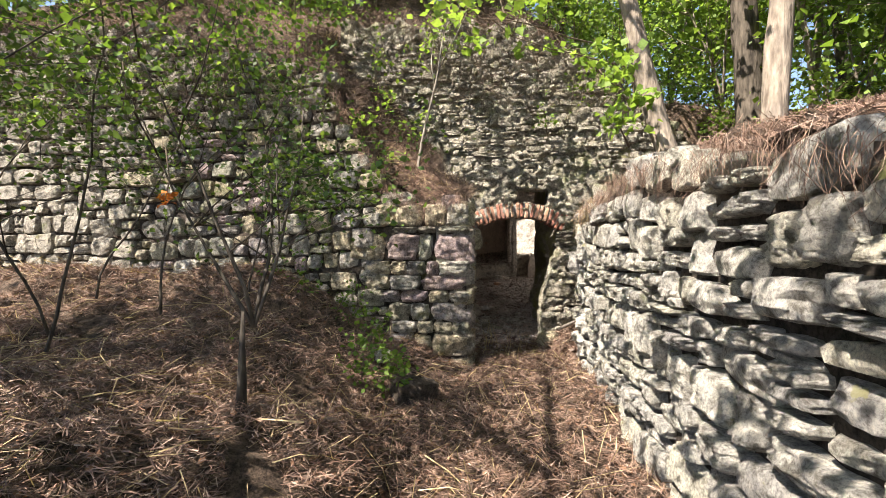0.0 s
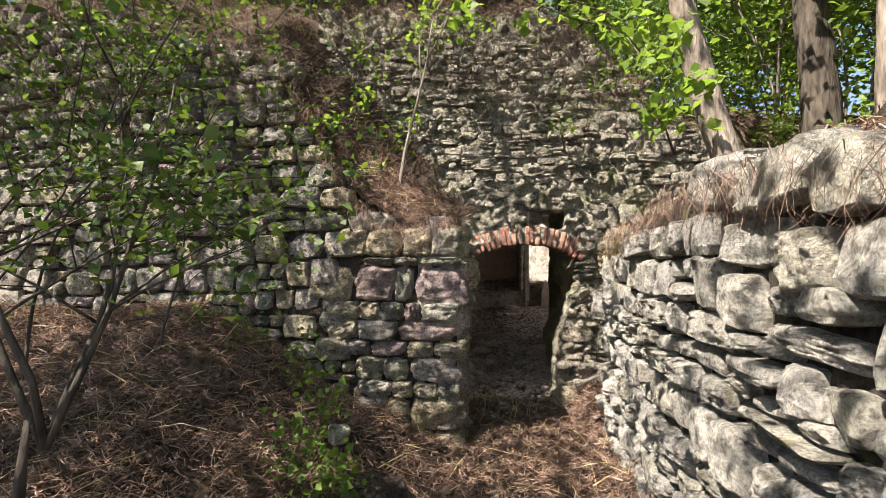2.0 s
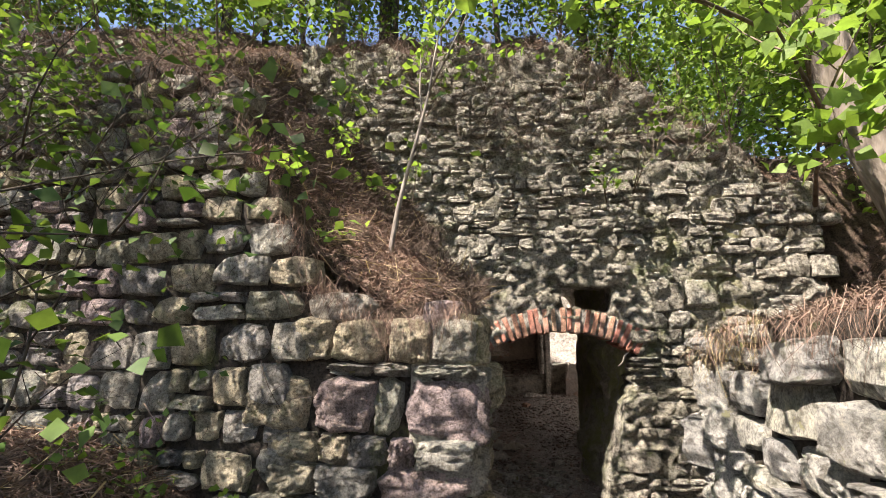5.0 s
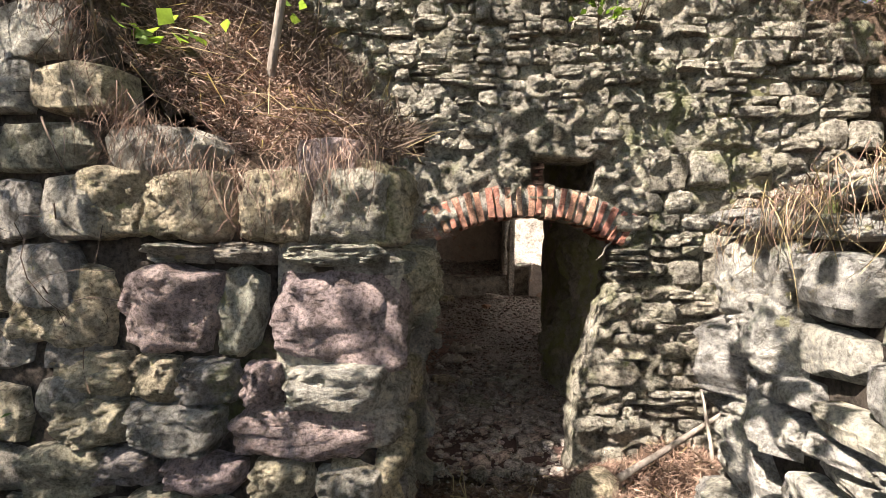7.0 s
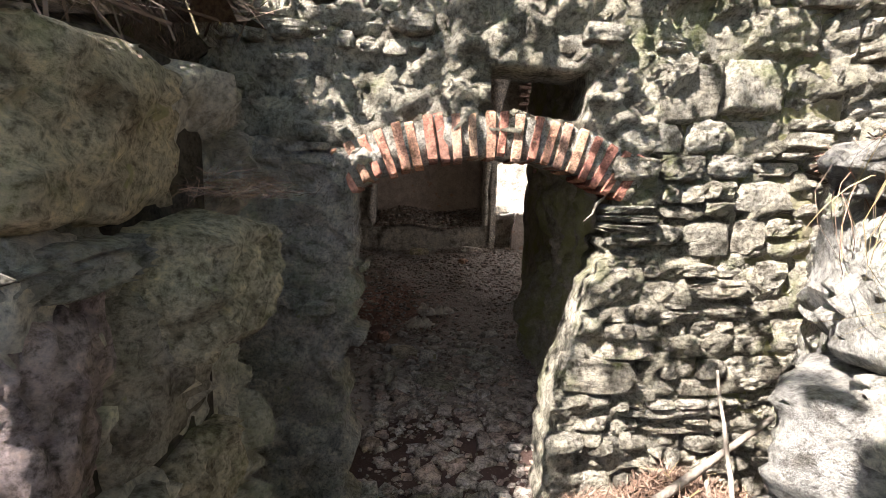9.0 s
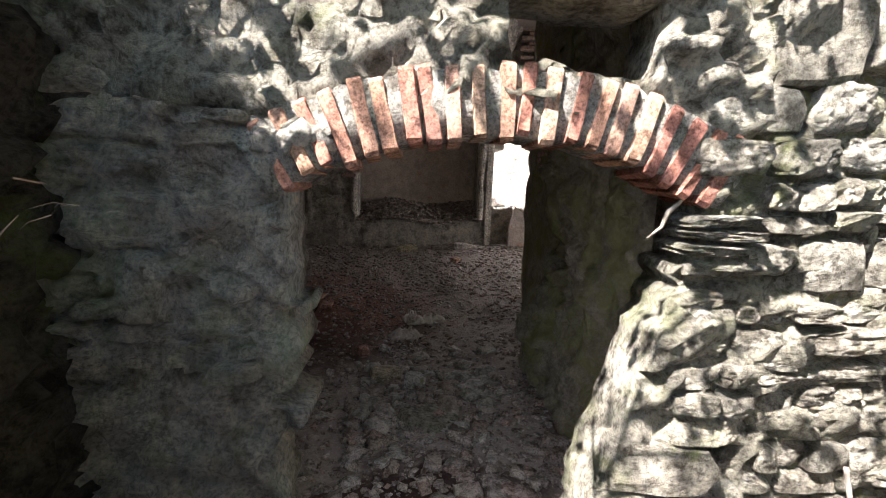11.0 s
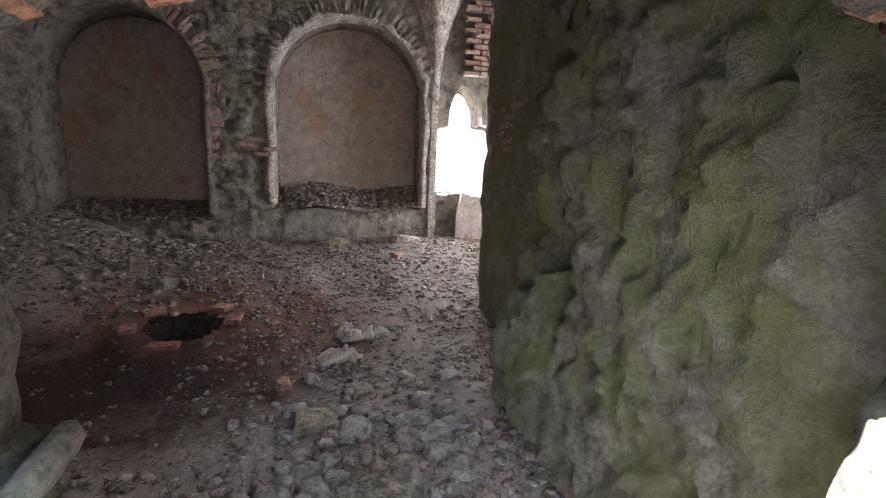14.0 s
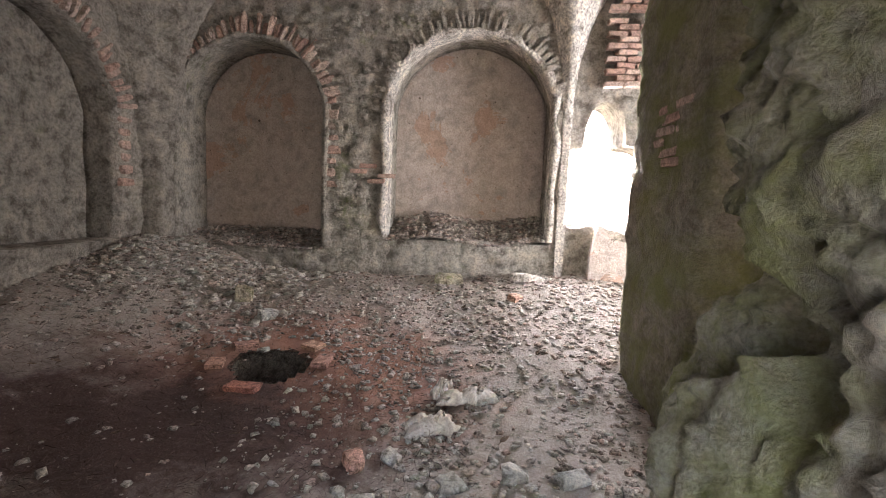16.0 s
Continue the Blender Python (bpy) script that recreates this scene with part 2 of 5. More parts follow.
def floor_mat():
    """Pale mortar dust, red tile dust round the shaft, and a patch of black humus with a ragged edge."""
    m, nt, b = nodes_of("dusty_floor_with_humus", 0.95)
    pos = nt.nodes.new("ShaderNodeNewGeometry").outputs["Position"]
    mid, small = tex(nt, 9, 7, 0.7), tex(nt, 45, 7, 0.75)
    dust = mix(nt, mid, (0.30, 0.25, 0.21), (0.52, 0.46, 0.41))
    dust = mix(nt, 1.0, dust, ramp(nt, small, [(0.3, (0.6, 0.58, 0.56)), (0.6, (1.1, 1.1, 1.1))]), "MULTIPLY")

    def blot(cx, cy, sx, sy, lo, hi):
        mp = nt.nodes.new("ShaderNodeMapping")
        mp.inputs["Location"].default_value = (-cx / sx, -cy / sy, 0)
        mp.inputs["Scale"].default_value = (1 / sx, 1 / sy, 0)
        nt.links.new(pos, mp.inputs["Vector"])
        ln = nt.nodes.new("ShaderNodeVectorMath")
        ln.operation = "LENGTH"
        nt.links.new(mp.outputs[0], ln.inputs[0])
        d = maths(nt, "ADD", ln.outputs["Value"], maths(nt, "MULTIPLY", maths(nt, "SUBTRACT", tex(nt, 2.6, 7, 0.7), 0.5), 1.3))
        return ramp(nt, d, [(lo, (1, 1, 1)), (hi, (0, 0, 0))])

    red = blot(-0.5, 11.4, 1.9, 1.5, 0.5, 1.05)
    dust = mix(nt, red, dust, mix(nt, mid, (0.26, 0.13, 0.09), (0.42, 0.25, 0.19)))
    black = maths(nt, "MAXIMUM", blot(-1.3, 10.5, 2.3, 1.3, 0.45, 1.0), blot(0.9, 7.6, 1.0, 0.95, 0.7, 1.1))
    col = mix(nt, black, dust, mix(nt, ramp(nt, tex(nt, 70, 5, 0.7), [(0.55, (0, 0, 0)), (0.75, (1, 1, 1))]), (0.075, 0.045, 0.038), (0.22, 0.15, 0.125)))
    nt.links.new(col, b.inputs["Base Color"])
    relief(nt, b, [(mid, 1.0), (small, 0.7), (tex(nt, 120, 4), 0.2)], 0.9, 0.03)
    return m


MAT_FLOOR = floor_mat()
MAT_BARKBITS = island_mat("dark_crumbs", [(0.05, 0.035, 0.03), (0.09, 0.06, 0.05), (0.14, 0.10, 0.08)])
MAT_CLOTH = stone_like("dusty_cloth", [(0.58, 0.52, 0.44), (0.64, 0.58, 0.50)], per="noise", bump=0.2, fine=30, dark=0.9, grain=0.3)
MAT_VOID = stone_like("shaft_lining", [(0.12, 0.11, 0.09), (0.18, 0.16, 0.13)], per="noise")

# ---- shape helpers ----
def mesh_of(name, verts, faces, mat, smooth=True):
    me = bpy.data.meshes.new(name)
    me.from_pydata([tuple(v) for v in verts], [], [tuple(f) for f in faces])
    me.materials.append(mat)
    if smooth:
        me.polygons.foreach_set("use_smooth", [True] * len(me.polygons))
    me.update()
    return me


def big_mesh(name, verts, quads, mat, smooth=False):
    """One mesh from numpy arrays: verts (n, 3) and quads (m, 4)."""
    me = bpy.data.meshes.new(name)
    verts, quads = np.asarray(verts, np.float32), np.asarray(quads, np.int32)
    me.vertices.add(len(verts))
    me.vertices.foreach_set("co", verts.ravel())
    me.loops.add(quads.size)
    me.loops.foreach_set("vertex_index", quads.ravel())
    me.polygons.add(len(quads))
    me.polygons.foreach_set("loop_start", np.arange(len(quads), dtype=np.int32) * quads.shape[1])
    me.materials.append(mat)
    me.update(calc_edges=True)
    me.validate()
    if smooth:
        me.polygons.foreach_set("use_smooth", [True] * len(me.polygons))
    return me


def part(name, me, parent, label="", m=None):
    ob = new(name, me)
    ob.parent = parent
    if m is not None:
        ob.matrix_basis = m
    return tagged(ob, label)


def fbm(x, y, z, octaves=3):
    return noise.fractal((x, y, z), 0.9, 2.1, octaves, noise_basis="PERLIN_ORIGINAL")


def wall_frame(p, q):
    """Local frame of a wall from p to q (seen from its front, p lies left): x along, -y out of the front, z up."""
    d = Vector((q[0] - p[0], q[1] - p[1], 0)).normalized()
    return Matrix(((d.x, -d.y, 0, p[0]), (d.y, d.x, 0, p[1]), (0, 0, 1, 0), (0, 0, 0, 1)))


def box_sdf(u, v, u0, u1, v0, v1):
    du, dv = np.maximum(u0 - u, u - u1), np.maximum(v0 - v, v - v1)
    return np.where((du > 0) & (dv > 0), np.hypot(du, dv), np.maximum(du, dv))


def arch_sdf(u, v, uc, half, v0, spring, rise):
    """Opening with a segmental arch: below nought inside."""
    r = (half * half + rise * rise) / (2 * rise)
    disc = np.hypot(u - uc, v - (spring + rise - r)) - r
    return np.maximum(np.maximum(np.abs(u - uc) - half, v0 - v), np.where(v > spring - 0.02, disc, -1.0))


def ragged(u, v, amount, scale, seed):
    out = np.zeros(u.shape)
    rng = np.random.RandomState(seed)
    for k in range(7):
        a, b, c = rng.uniform(-1, 1, 3)
        f = scale * (1 + 0.8 * k)
        out += np.sin(f * (a * u + b * v) * 3 + 6.28 * c + 1.7 * np.sin(f * (b * u - a * v))) / (1 + 0.5 * k)
    return amount * out / 2.2


def slab(name, frame_m, u0, u1, v0, v1, step, f, thick, rough, mat, seed=0, scale=4.0, lump=None):
    """A standing wall of any outline: f(u, v) is below nought where the wall is. Its front is uneven and its openings have depth."""
    nu, nv = int((u1 - u0) / step) + 1, int((v1 - v0) / step) + 1
    us, vs = np.linspace(u0, u1, nu), np.linspace(v0, v1, nv)
    U, V = np.meshgrid(us, vs, indexing="ij")
    cu, cv = (U[:-1, :-1] + U[1:, 1:]) / 2, (V[:-1, :-1] + V[1:, 1:]) / 2
    cell = f(cu, cv) < 0
    cell_pad = np.zeros((nu + 1, nv + 1), bool)
    cell_pad[1:-1, 1:-1] = cell
    count = cell_pad[:-1, :-1].astype(int) + cell_pad[1:, :-1] + cell_pad[:-1, 1:] + cell_pad[1:, 1:]
    edge = (count > 0) & (count < 4)
    e = 0.01
    for _ in range(2):
        F = f(U, V)
        gu, gv = (f(U + e, V) - F) / e, (f(U, V + e) - F) / e
        g2 = np.maximum(gu * gu + gv * gv, 0.3)
        U = U - np.where(edge, np.clip(F * gu / g2, -step * 0.7, step * 0.7), 0)
        V = V - np.where(edge, np.clip(F * gv / g2, -step * 0.7, step * 0.7), 0)
    U, V = np.clip(U, u0, u1), np.clip(V, v0, v1)
    layers = max(1, int(round(thick / 0.13)))
    verts, index = [], {}

    def vert(i, j, k):
        key = (i, j, k)
        if key not in index:
            u, v, s = U[i, j], V[i, j], seed * 7.3
            if k == 0:
                d = -rough * (fbm(u * scale + s, v * scale, s) + 0.35 * fbm(u * scale * 3.5, v * scale * 3.5 + s, 1.0))
                if lump:
                    d -= lump(u, v)
                p = (u, d, v)
            else:
                y = thick * k / layers
                a = 0.0 if k == layers else rough * 0.8
                p = (u + a * fbm(v * scale, y * scale, s + u), y, v + a * fbm(u * scale, y * scale, s - v + 9))
            index[key] = len(verts)
            verts.append(p)
        return index[key]

    faces = []
    for i in range(nu - 1):
        for j in range(nv - 1):
            if not cell[i, j]:
                continue
            faces.append((vert(i, j, 0), vert(i + 1, j, 0), vert(i + 1, j + 1, 0), vert(i, j + 1, 0)))
            faces.append((vert(i, j + 1, layers), vert(i + 1, j + 1, layers), vert(i + 1, j, layers), vert(i, j, layers)))
            for di, dj, a, b in ((-1, 0, (i, j + 1), (i, j)), (1, 0, (i + 1, j), (i + 1, j + 1)), (0, -1, (i, j), (i + 1, j)), (0, 1, (i + 1, j + 1), (i, j + 1))):
                if not cell_pad[i + 1 + di, j + 1 + dj]:
                    for k in range(layers):
                        faces.append((vert(*b, k), vert(*a, k), vert(*a, k + 1), vert(*b, k + 1)))
    ob = new(name, mesh_of(name, verts, faces, mat))
    ob.matrix_world = frame_m
    return tagged(ob, kind="structure")


def stone_shape(seed, n=6):
    """A split block in a unit box, front at y = -0.5: crooked outline, tight arrises, a face of a few hewn planes."""
    rng = random.Random(seed)
    verts, faces = [], []
    off = [(rng.uniform(-0.09, 0.03), rng.uniform(-0.12, 0.03)) for _ in range(4)]
    nick = [rng.random() < 0.3 for _ in range(4)]
    planes = [(rng.uniform(-0.28, 0.28), rng.uniform(-0.28, 0.28), rng.uniform(-0.04, 0.12)) for _ in range(4)]
    axis = [-1, -0.88, -0.45, 0, 0.45, 0.88, 1] if n == 6 else [math.copysign(1 - (1 - abs(t)) ** 1.35, t) for t in (2 * i / n - 1 for i in range(n + 1))]
    for i in range(n + 1):
        for j in range(n + 1):
            u, v = axis[i], axis[j]
            c = (u > 0) * 2 + (v > 0)
            k = abs(u * v)
            x = 0.5 * u * (1 + off[c][0] * k * 2 - (0.16 * k if nick[c] else 0))
            z = 0.5 * v * (1 + off[c][1] * k * 2 - (0.12 * k if nick[c] else 0))
            rim = max(abs(u), abs(v))
            y = -0.5 + max(p * u + q * v + r for p, q, r in planes) * 0.55
            y += 0.09 * fbm(u * 1.3 + seed * 3.1, v * 1.3, seed * 1.7, 3) + 0.035 * fbm(u * 4 + seed, v * 4, 5.0)
            if n > 6:
                y -= 0.09 * abs(fbm(u * 2.1 + seed, v * 3.2, seed * 0.7, 4)) + 0.05 * fbm(u * 7, v * 9 + seed, 3.0, 3) + 0.03 * fbm(u * 17, v * 17 + seed, 3.0)
                y += 0.26 * max(0.0, (rim - 0.8) / 0.2) ** 2
            w = 0.035 if rim > 0.8 else 0.02
            x += w * fbm(u * 2.2, v * 2.2, seed * 2.3)
            z += w * 1.4 * fbm(u * 2.2, v * 2.2, seed * 4.1 + 7)
            if rim > 0.99:
                y += 0.13 + 0.05 * fbm(u * 3, v * 3, seed)
            verts.append((x, y, z))
    ring = [(i, 0) for i in range(n)] + [(n, j) for j in range(n)] + [(i, n) for i in range(n, 0, -1)] + [(0, j) for j in range(n, 0, -1)]
    for i in range(n):
        for j in range(n):
            a = i * (n + 1) + j
            faces.append((a, a + n + 1, a + n + 2, a + 1))
    front = [i * (n + 1) + j for i, j in ring]
    base = len(verts)
    for a in front:
        verts.append((verts[a][0] * 1.02, 0.5, verts[a][2] * 1.02))
    for k in range(len(front)):
        k2 = (k + 1) % len(front)
        faces.append((front[k], base + k, base + k2, front[k2]))
    return verts, faces


STONES = [stone_shape(s, 6) for s in range(26)]
FINE = [stone_shape(s, 18) for s in range(40, 54)]


def stone_meshes(mat):
    return [mesh_of("stone", v, f, mat, False) for v, f in STONES]


def rubble_relief(size, amp, seed):
    """Relief of split stones bedded in mortar: each cell a tilted plane, with a joint round it."""
    def relief_at(u, v):
        p = Vector((u / size * 0.62, v / size, seed * 3.7))
        p += Vector((0.25 * fbm(u * 3, v * 3, seed), 0.25 * fbm(v * 3, u * 3, seed + 5), 0))
        d, pts = noise.voronoi(p)
        r = noise.cell_vector(pts[0] * 7.3)
        t = p - pts[0]
        joint = min(1.0, (d[1] - d[0]) / 0.13)
        joint = joint * joint * (3 - 2 * joint)
        h = amp * (r.x - 0.4 + 1.3 * (r.y - 0.5) * t.x + 1.6 * (r.z - 0.5) * t.y)
        return h * joint - amp * 0.7 * (1 - joint) + amp * 0.35 * fbm(u * 9, v * 9, seed) + amp * 0.16 * fbm(u * 30, v * 30, seed)
    return relief_at


def courses(rng, u0, u1, v0, v1, hh, ww, wave=0.05):
    """Uneven courses of rubble: yields middle, width and height of each stone."""
    v, out = v0, []
    while v < v1:
        h = rng.uniform(*hh)
        u = u0 - rng.uniform(0, ww[0])
        while u < u1:
            w = rng.uniform(*ww) * (0.7 + 0.3 * h / hh[1])
            lift = wave * math.sin(1.1 * u + 0.7 * v) + wave * 0.4 * math.sin(3.1 * u + v)
            if rng.random() < 0.22:
                k = rng.uniform(0.35, 0.65)
                out.append((u + w / 2, v + h * k / 2 + lift, w, h * k))
                w2 = w * rng.uniform(0.4, 0.6)
                out.append((u + w2 / 2, v + h * (1 + k) / 2 + lift, w2, h * (1 - k)))
                out.append((u + (w + w2) / 2, v + h * (1 + k) / 2 + lift, w - w2, h * (1 - k)))
            else:
                out.append((u + w / 2, v + h / 2 + lift + rng.uniform(-0.015, 0.015), w, h * rng.uniform(0.95, 1.1)))
            u += w
        v += h
    return out


def lay_stones(wall, rng, spots, f, meshes, depth=0.22, proud=0.05, near=(0, 0), limit=280, stuff_mat=None, joint=0.013, inset=0.25):
    """Lays stones into the face of a wall: the ones round the spot near as single pieces, the rest joined."""
    keep = [s for s in spots if f(np.array([s[0]]), np.array([s[1]]))[0] < -inset * min(s[2], s[3])]
    keep.sort(key=lambda s: math.hypot(s[0] - near[0], s[1] - near[1]))
    verts, quads = [], []
    for k, (u, v, w, h) in enumerate(keep):
        d = depth * rng.uniform(0.8, 1.2) * min(1.0, 0.45 + h / 0.3)
        out = proud + rng.uniform(-0.03, 0.035)
        m = pose(u, d / 2 - out, v, rng.uniform(-4, 4), rng.uniform(-4, 4), rng.uniform(-5, 5)) @ Matrix.Diagonal((max(0.04, w - joint), d, max(0.03, h - joint), 1))
        pick = rng.randrange(min(len(STONES), len(meshes)))
        if rng.random() < 0.5:
            m = m @ Matrix.Diagonal((-1, 1, -1, 1))
        if k < limit:
            part("stone", meshes[pick], wall, m=m)
        else:
            base = len(verts)
            verts += [tuple(m @ Vector(p)) for p in STONES[pick][0]]
            quads += [tuple(base + i for i in q) for q in STONES[pick][1]]
    if verts:
        tagged(part("rubble_stones", mesh_of("rubble_stones", verts, quads, stuff_mat, False), wall), kind="stuff")


def strands(rng, points, dirs, length, width, sag=0.15, seg=2):
    """Thin bent strands (needles, twigs, grass) as ribbons folded along their length; arrays (n, 3)."""
    n = len(points)
    dirs = dirs / np.maximum(1e-6, np.linalg.norm(dirs, axis=1, keepdims=True))
    L = length[:, None] if isinstance(length, np.ndarray) else np.full((n, 1), length)
    Wd = width[:, None] if isinstance(width, np.ndarray) else np.full((n, 1), width)
    side = np.cross(dirs, rng.normal(size=(n, 3)))
    side /= np.maximum(1e-6, np.linalg.norm(side, axis=1, keepdims=True))
    bend = np.cross(dirs, side)
    rows = []
    for k in range(seg + 1):
        t = k / seg
        c = points + dirs * L * (t - 0.5) + bend * L * sag * (0.25 - (t - 0.5) ** 2) * 4
        w = Wd * (1.0 - 0.6 * t)
        rows += [c - side * w, c + side * w]
    verts = np.stack(rows, 1).reshape(-1, 3)
    base = np.arange(n)[:, None] * (2 * seg + 2)
    quads = np.concatenate([base + np.array([[2 * k, 2 * k + 1, 2 * k + 3, 2 * k + 2]]) for k in range(seg)], 0)
    return verts, quads


def leaf_cloud(rng, centres, size, droop=0.3, narrow=0.42):
    """Pointed leaves folded along the midrib, at the given places, turned at random. size: array."""
    n = len(centres)
    d = rng.normal(size=(n, 3))
    d[:, 2] = d[:, 2] * 0.5 - droop
    d /= np.linalg.norm(d, axis=1, keepdims=True)
    up = np.tile([0, 0, 1.0], (n, 1)) + 0.7 * rng.normal(size=(n, 3))
    s = np.cross(d, up)
    s /= np.maximum(1e-6, np.linalg.norm(s, axis=1, keepdims=True))
    nrm = np.cross(s, d)
    z = size[:, None]
    a, m, b = centres - d * z * 0.5, centres + nrm * z * 0.05, centres + d * z * 0.5 - nrm * z * 0.08
    l = centres - d * z * 0.08 + s * z * narrow + nrm * z * 0.1
    r = centres - d * z * 0.08 - s * z * narrow + nrm * z * 0.1
    verts = np.stack([a, r, b, m, l], 1).reshape(-1, 3)
    base = np.arange(n)[:, None] * 5
    return verts, np.concatenate([base + np.array([[0, 1, 2, 3]]), base + np.array([[0, 3, 2, 4]])], 0)


def tube(points, radii, sides=8, wob=0.0, seed=0):
    """A tapered tube through points, for trunks, limbs and sticks."""
    verts, faces = [], []
    n = len(points)
    for i, (p, r) in enumerate(zip(points, radii)):
        p = Vector(p)
        t = (Vector(points[min(i + 1, n - 1)]) - Vector(points[max(i - 1, 0)])).normalized()
        x = t.cross(Vector((0.31, 0.95, 0.07))).normalized()
        y = t.cross(x)
        for k in range(sides):
            a = 2 * math.pi * k / sides
            rr = r * (1 + wob * fbm(math.cos(a) * 1.5 + seed, math.sin(a) * 1.5, i * 0.4 + seed))
            verts.append(p + x * rr * math.cos(a) + y * rr * math.sin(a))
    for i in range(n - 1):
        for k in range(sides):
            k2 = (k + 1) % sides
            faces.append((i * sides + k, i * sides + k2, (i + 1) * sides + k2, (i + 1) * sides + k))
    faces.append(tuple(reversed(range(sides))))
    faces.append(tuple(range((n - 1) * sides, n * sides)))
    return verts, faces


def join_tubes(list_of):
    verts, faces = [], []
    for v, f in list_of:
        b = len(verts)
        verts += list(v)
        faces += [tuple(b + i for i in q) for q in f]
    return verts, faces


def sstep(a, b, x):
    t = np.clip((x - a) / (b - a), 0, 1)
    return t * t * (3 - 2 * t)

# ---- lie of the land ----
def wall_left_y(x):
    return 5.25 + 0.139 * (0.2 - x)


def wall_right_x(y):
    return 1.72 - 0.115 * (5.6 - y)


def left_top(x):
    """Top of the front wall: ruined, stepping down to the corner beside the doorway."""
    x = np.asarray(x, float)
    t = 2.0 + 0.2 * sstep(-0.3, -0.6, x) + 0.35 * sstep(-0.72, -0.92, x) + 0.55 * sstep(-0.95, -1.06, x) + 0.7 * sstep(-1.15, -1.5, x) + 0.6 * sstep(-1.8, -4.0, x)
    return t + 0.05 * np.sin(5 * x) + 0.03 * np.sin(13 * x)


def door_top(x):
    x = np.asarray(x, float)
    return 4.95 - 0.85 * sstep(1.2, 2.6, x) - 0.6 * sstep(2.5, 3.2, x) + 0.06 * np.sin(7 * x) + 0.04 * np.sin(17 * x)


def ground_z(x, y):
    """Ground in front of the walls and the floor inside."""
    x, y = np.asarray(x, float), np.asarray(y, float)
    out = 0.03 + 0.12 * sstep(3.0, 4.6, y) - 0.1 * sstep(5.2, 6.4, y)
    out = out + (0.45 + 0.35 * sstep(2.5, 5.2, y)) * sstep(-0.25, -2.2, x) * (1 - sstep(6.6, 7.0, y) * (x > -3))
    out = out + 0.22 * sstep(-0.42, -0.62, x + 0.1 * np.sin(4 * y)) * sstep(0.6, 1.4, y) * (1 - sstep(2.9, 3.5, y))
    out = out + 0.28 * sstep(0.25, -0.45, x) * sstep(4.4, 5.2, y) * (1 - sstep(6.5, 7.0, y))
    out = out - 0.2 * np.exp(-((x + 0.3) / 0.22) ** 2 - ((y - 2.5) / 0.7) ** 2)
    out = out + 0.34 * np.exp(-((x - 2.05) / 0.5) ** 2 - ((y - 6.55) / 0.55) ** 2)
    out = out + 0.04 * np.sin(2.3 * x + 1.1 * y) + 0.025 * np.sin(5.1 * x - 4.3 * y)
    out = out + 0.035 * np.sin(8 * x + 3 * np.sin(3.7 * y)) * np.sin(7.3 * y + 2 * np.sin(4.9 * x))
    inside = -0.1 + 0.62 * sstep(10.6, 14.0, y) + 0.45 * sstep(-1.4, -3.6, x) + 0.1 * sstep(0.6, 1.9, x) + 0.012 * np.sin(6 * x + 4 * y)
    k = sstep(6.8, 7.5, y) * (1 - sstep(14.4, 15.5, y))
    k = k * sstep(-5, -4.4, x) * (1 - sstep(5.5, 6, x))
    return out * (1 - k) + inside * k


def bank_z(x, y):
    """Earth bank behind and above the walls, with a gully of litter beside the doorway."""
    x, y = np.asarray(x, float), np.asarray(y, float)
    dy = np.maximum(0, y - wall_left_y(x))
    high = np.minimum(left_top(x) - 0.06 + dy * 0.75, 6.4 + 0.02 * dy)
    back = 2.3 + 1.6 * np.clip((0.32 - x) / 1.3, 0, 1) ** 0.9
    t = np.clip(dy / (6.97 - wall_left_y(x)), 0, 1)
    front = left_top(x) - 0.06
    gully = front + (np.maximum(back, front) - front) * t ** 0.8 + 0.12 * np.sin(np.pi * t)
    left = gully + (high - gully) * sstep(-1.25, -1.75, x)
    door = np.minimum(door_top(x) - 0.05 + np.maximum(0, y - 7.05) * 0.8, 6.4 - 2.6 * sstep(1.2, 4.0, x))
    dx = np.maximum(0, x - wall_right_x(y))
    right = 2.05 - 0.16 * sstep(3.6, 5.5, y) - 0.14 * sstep(3.2, 2.2, y) - 0.16 * sstep(2.0, 1.0, y) + 0.24 * np.minimum(dx, 3) * (1 - 0.85 * sstep(4.9, 5.8, y)) + 0.05 * np.minimum(dx, 30)
    right = right + 1.1 * sstep(5.8, 7.0, y) * sstep(3.5, 4.4, x)
    z = np.where(y > 7.05, np.where(x < -1.6, np.maximum(high, 4.3), door), np.where(x < 0.6, left, right))
    far = np.hypot(x, y - 5)
    return z + 0.04 * np.sin(3.1 * x + 1.3) * np.sin(2.7 * y) + 0.02 * np.sin(9 * x + 5 * y) + 1.5 * sstep(15, 60, far)


HOLE = (-0.8, 11.6, 0.36, 0.28)


def grid_axis(fine0, fine1, step, far):
    a = np.arange(fine0, fine1 + 1e-6, step)
    g = step * np.cumsum(1.35 ** np.arange(1, 60))
    g = g[g < far]
    return np.concatenate([fine0 - g[::-1], a, fine1 + g])


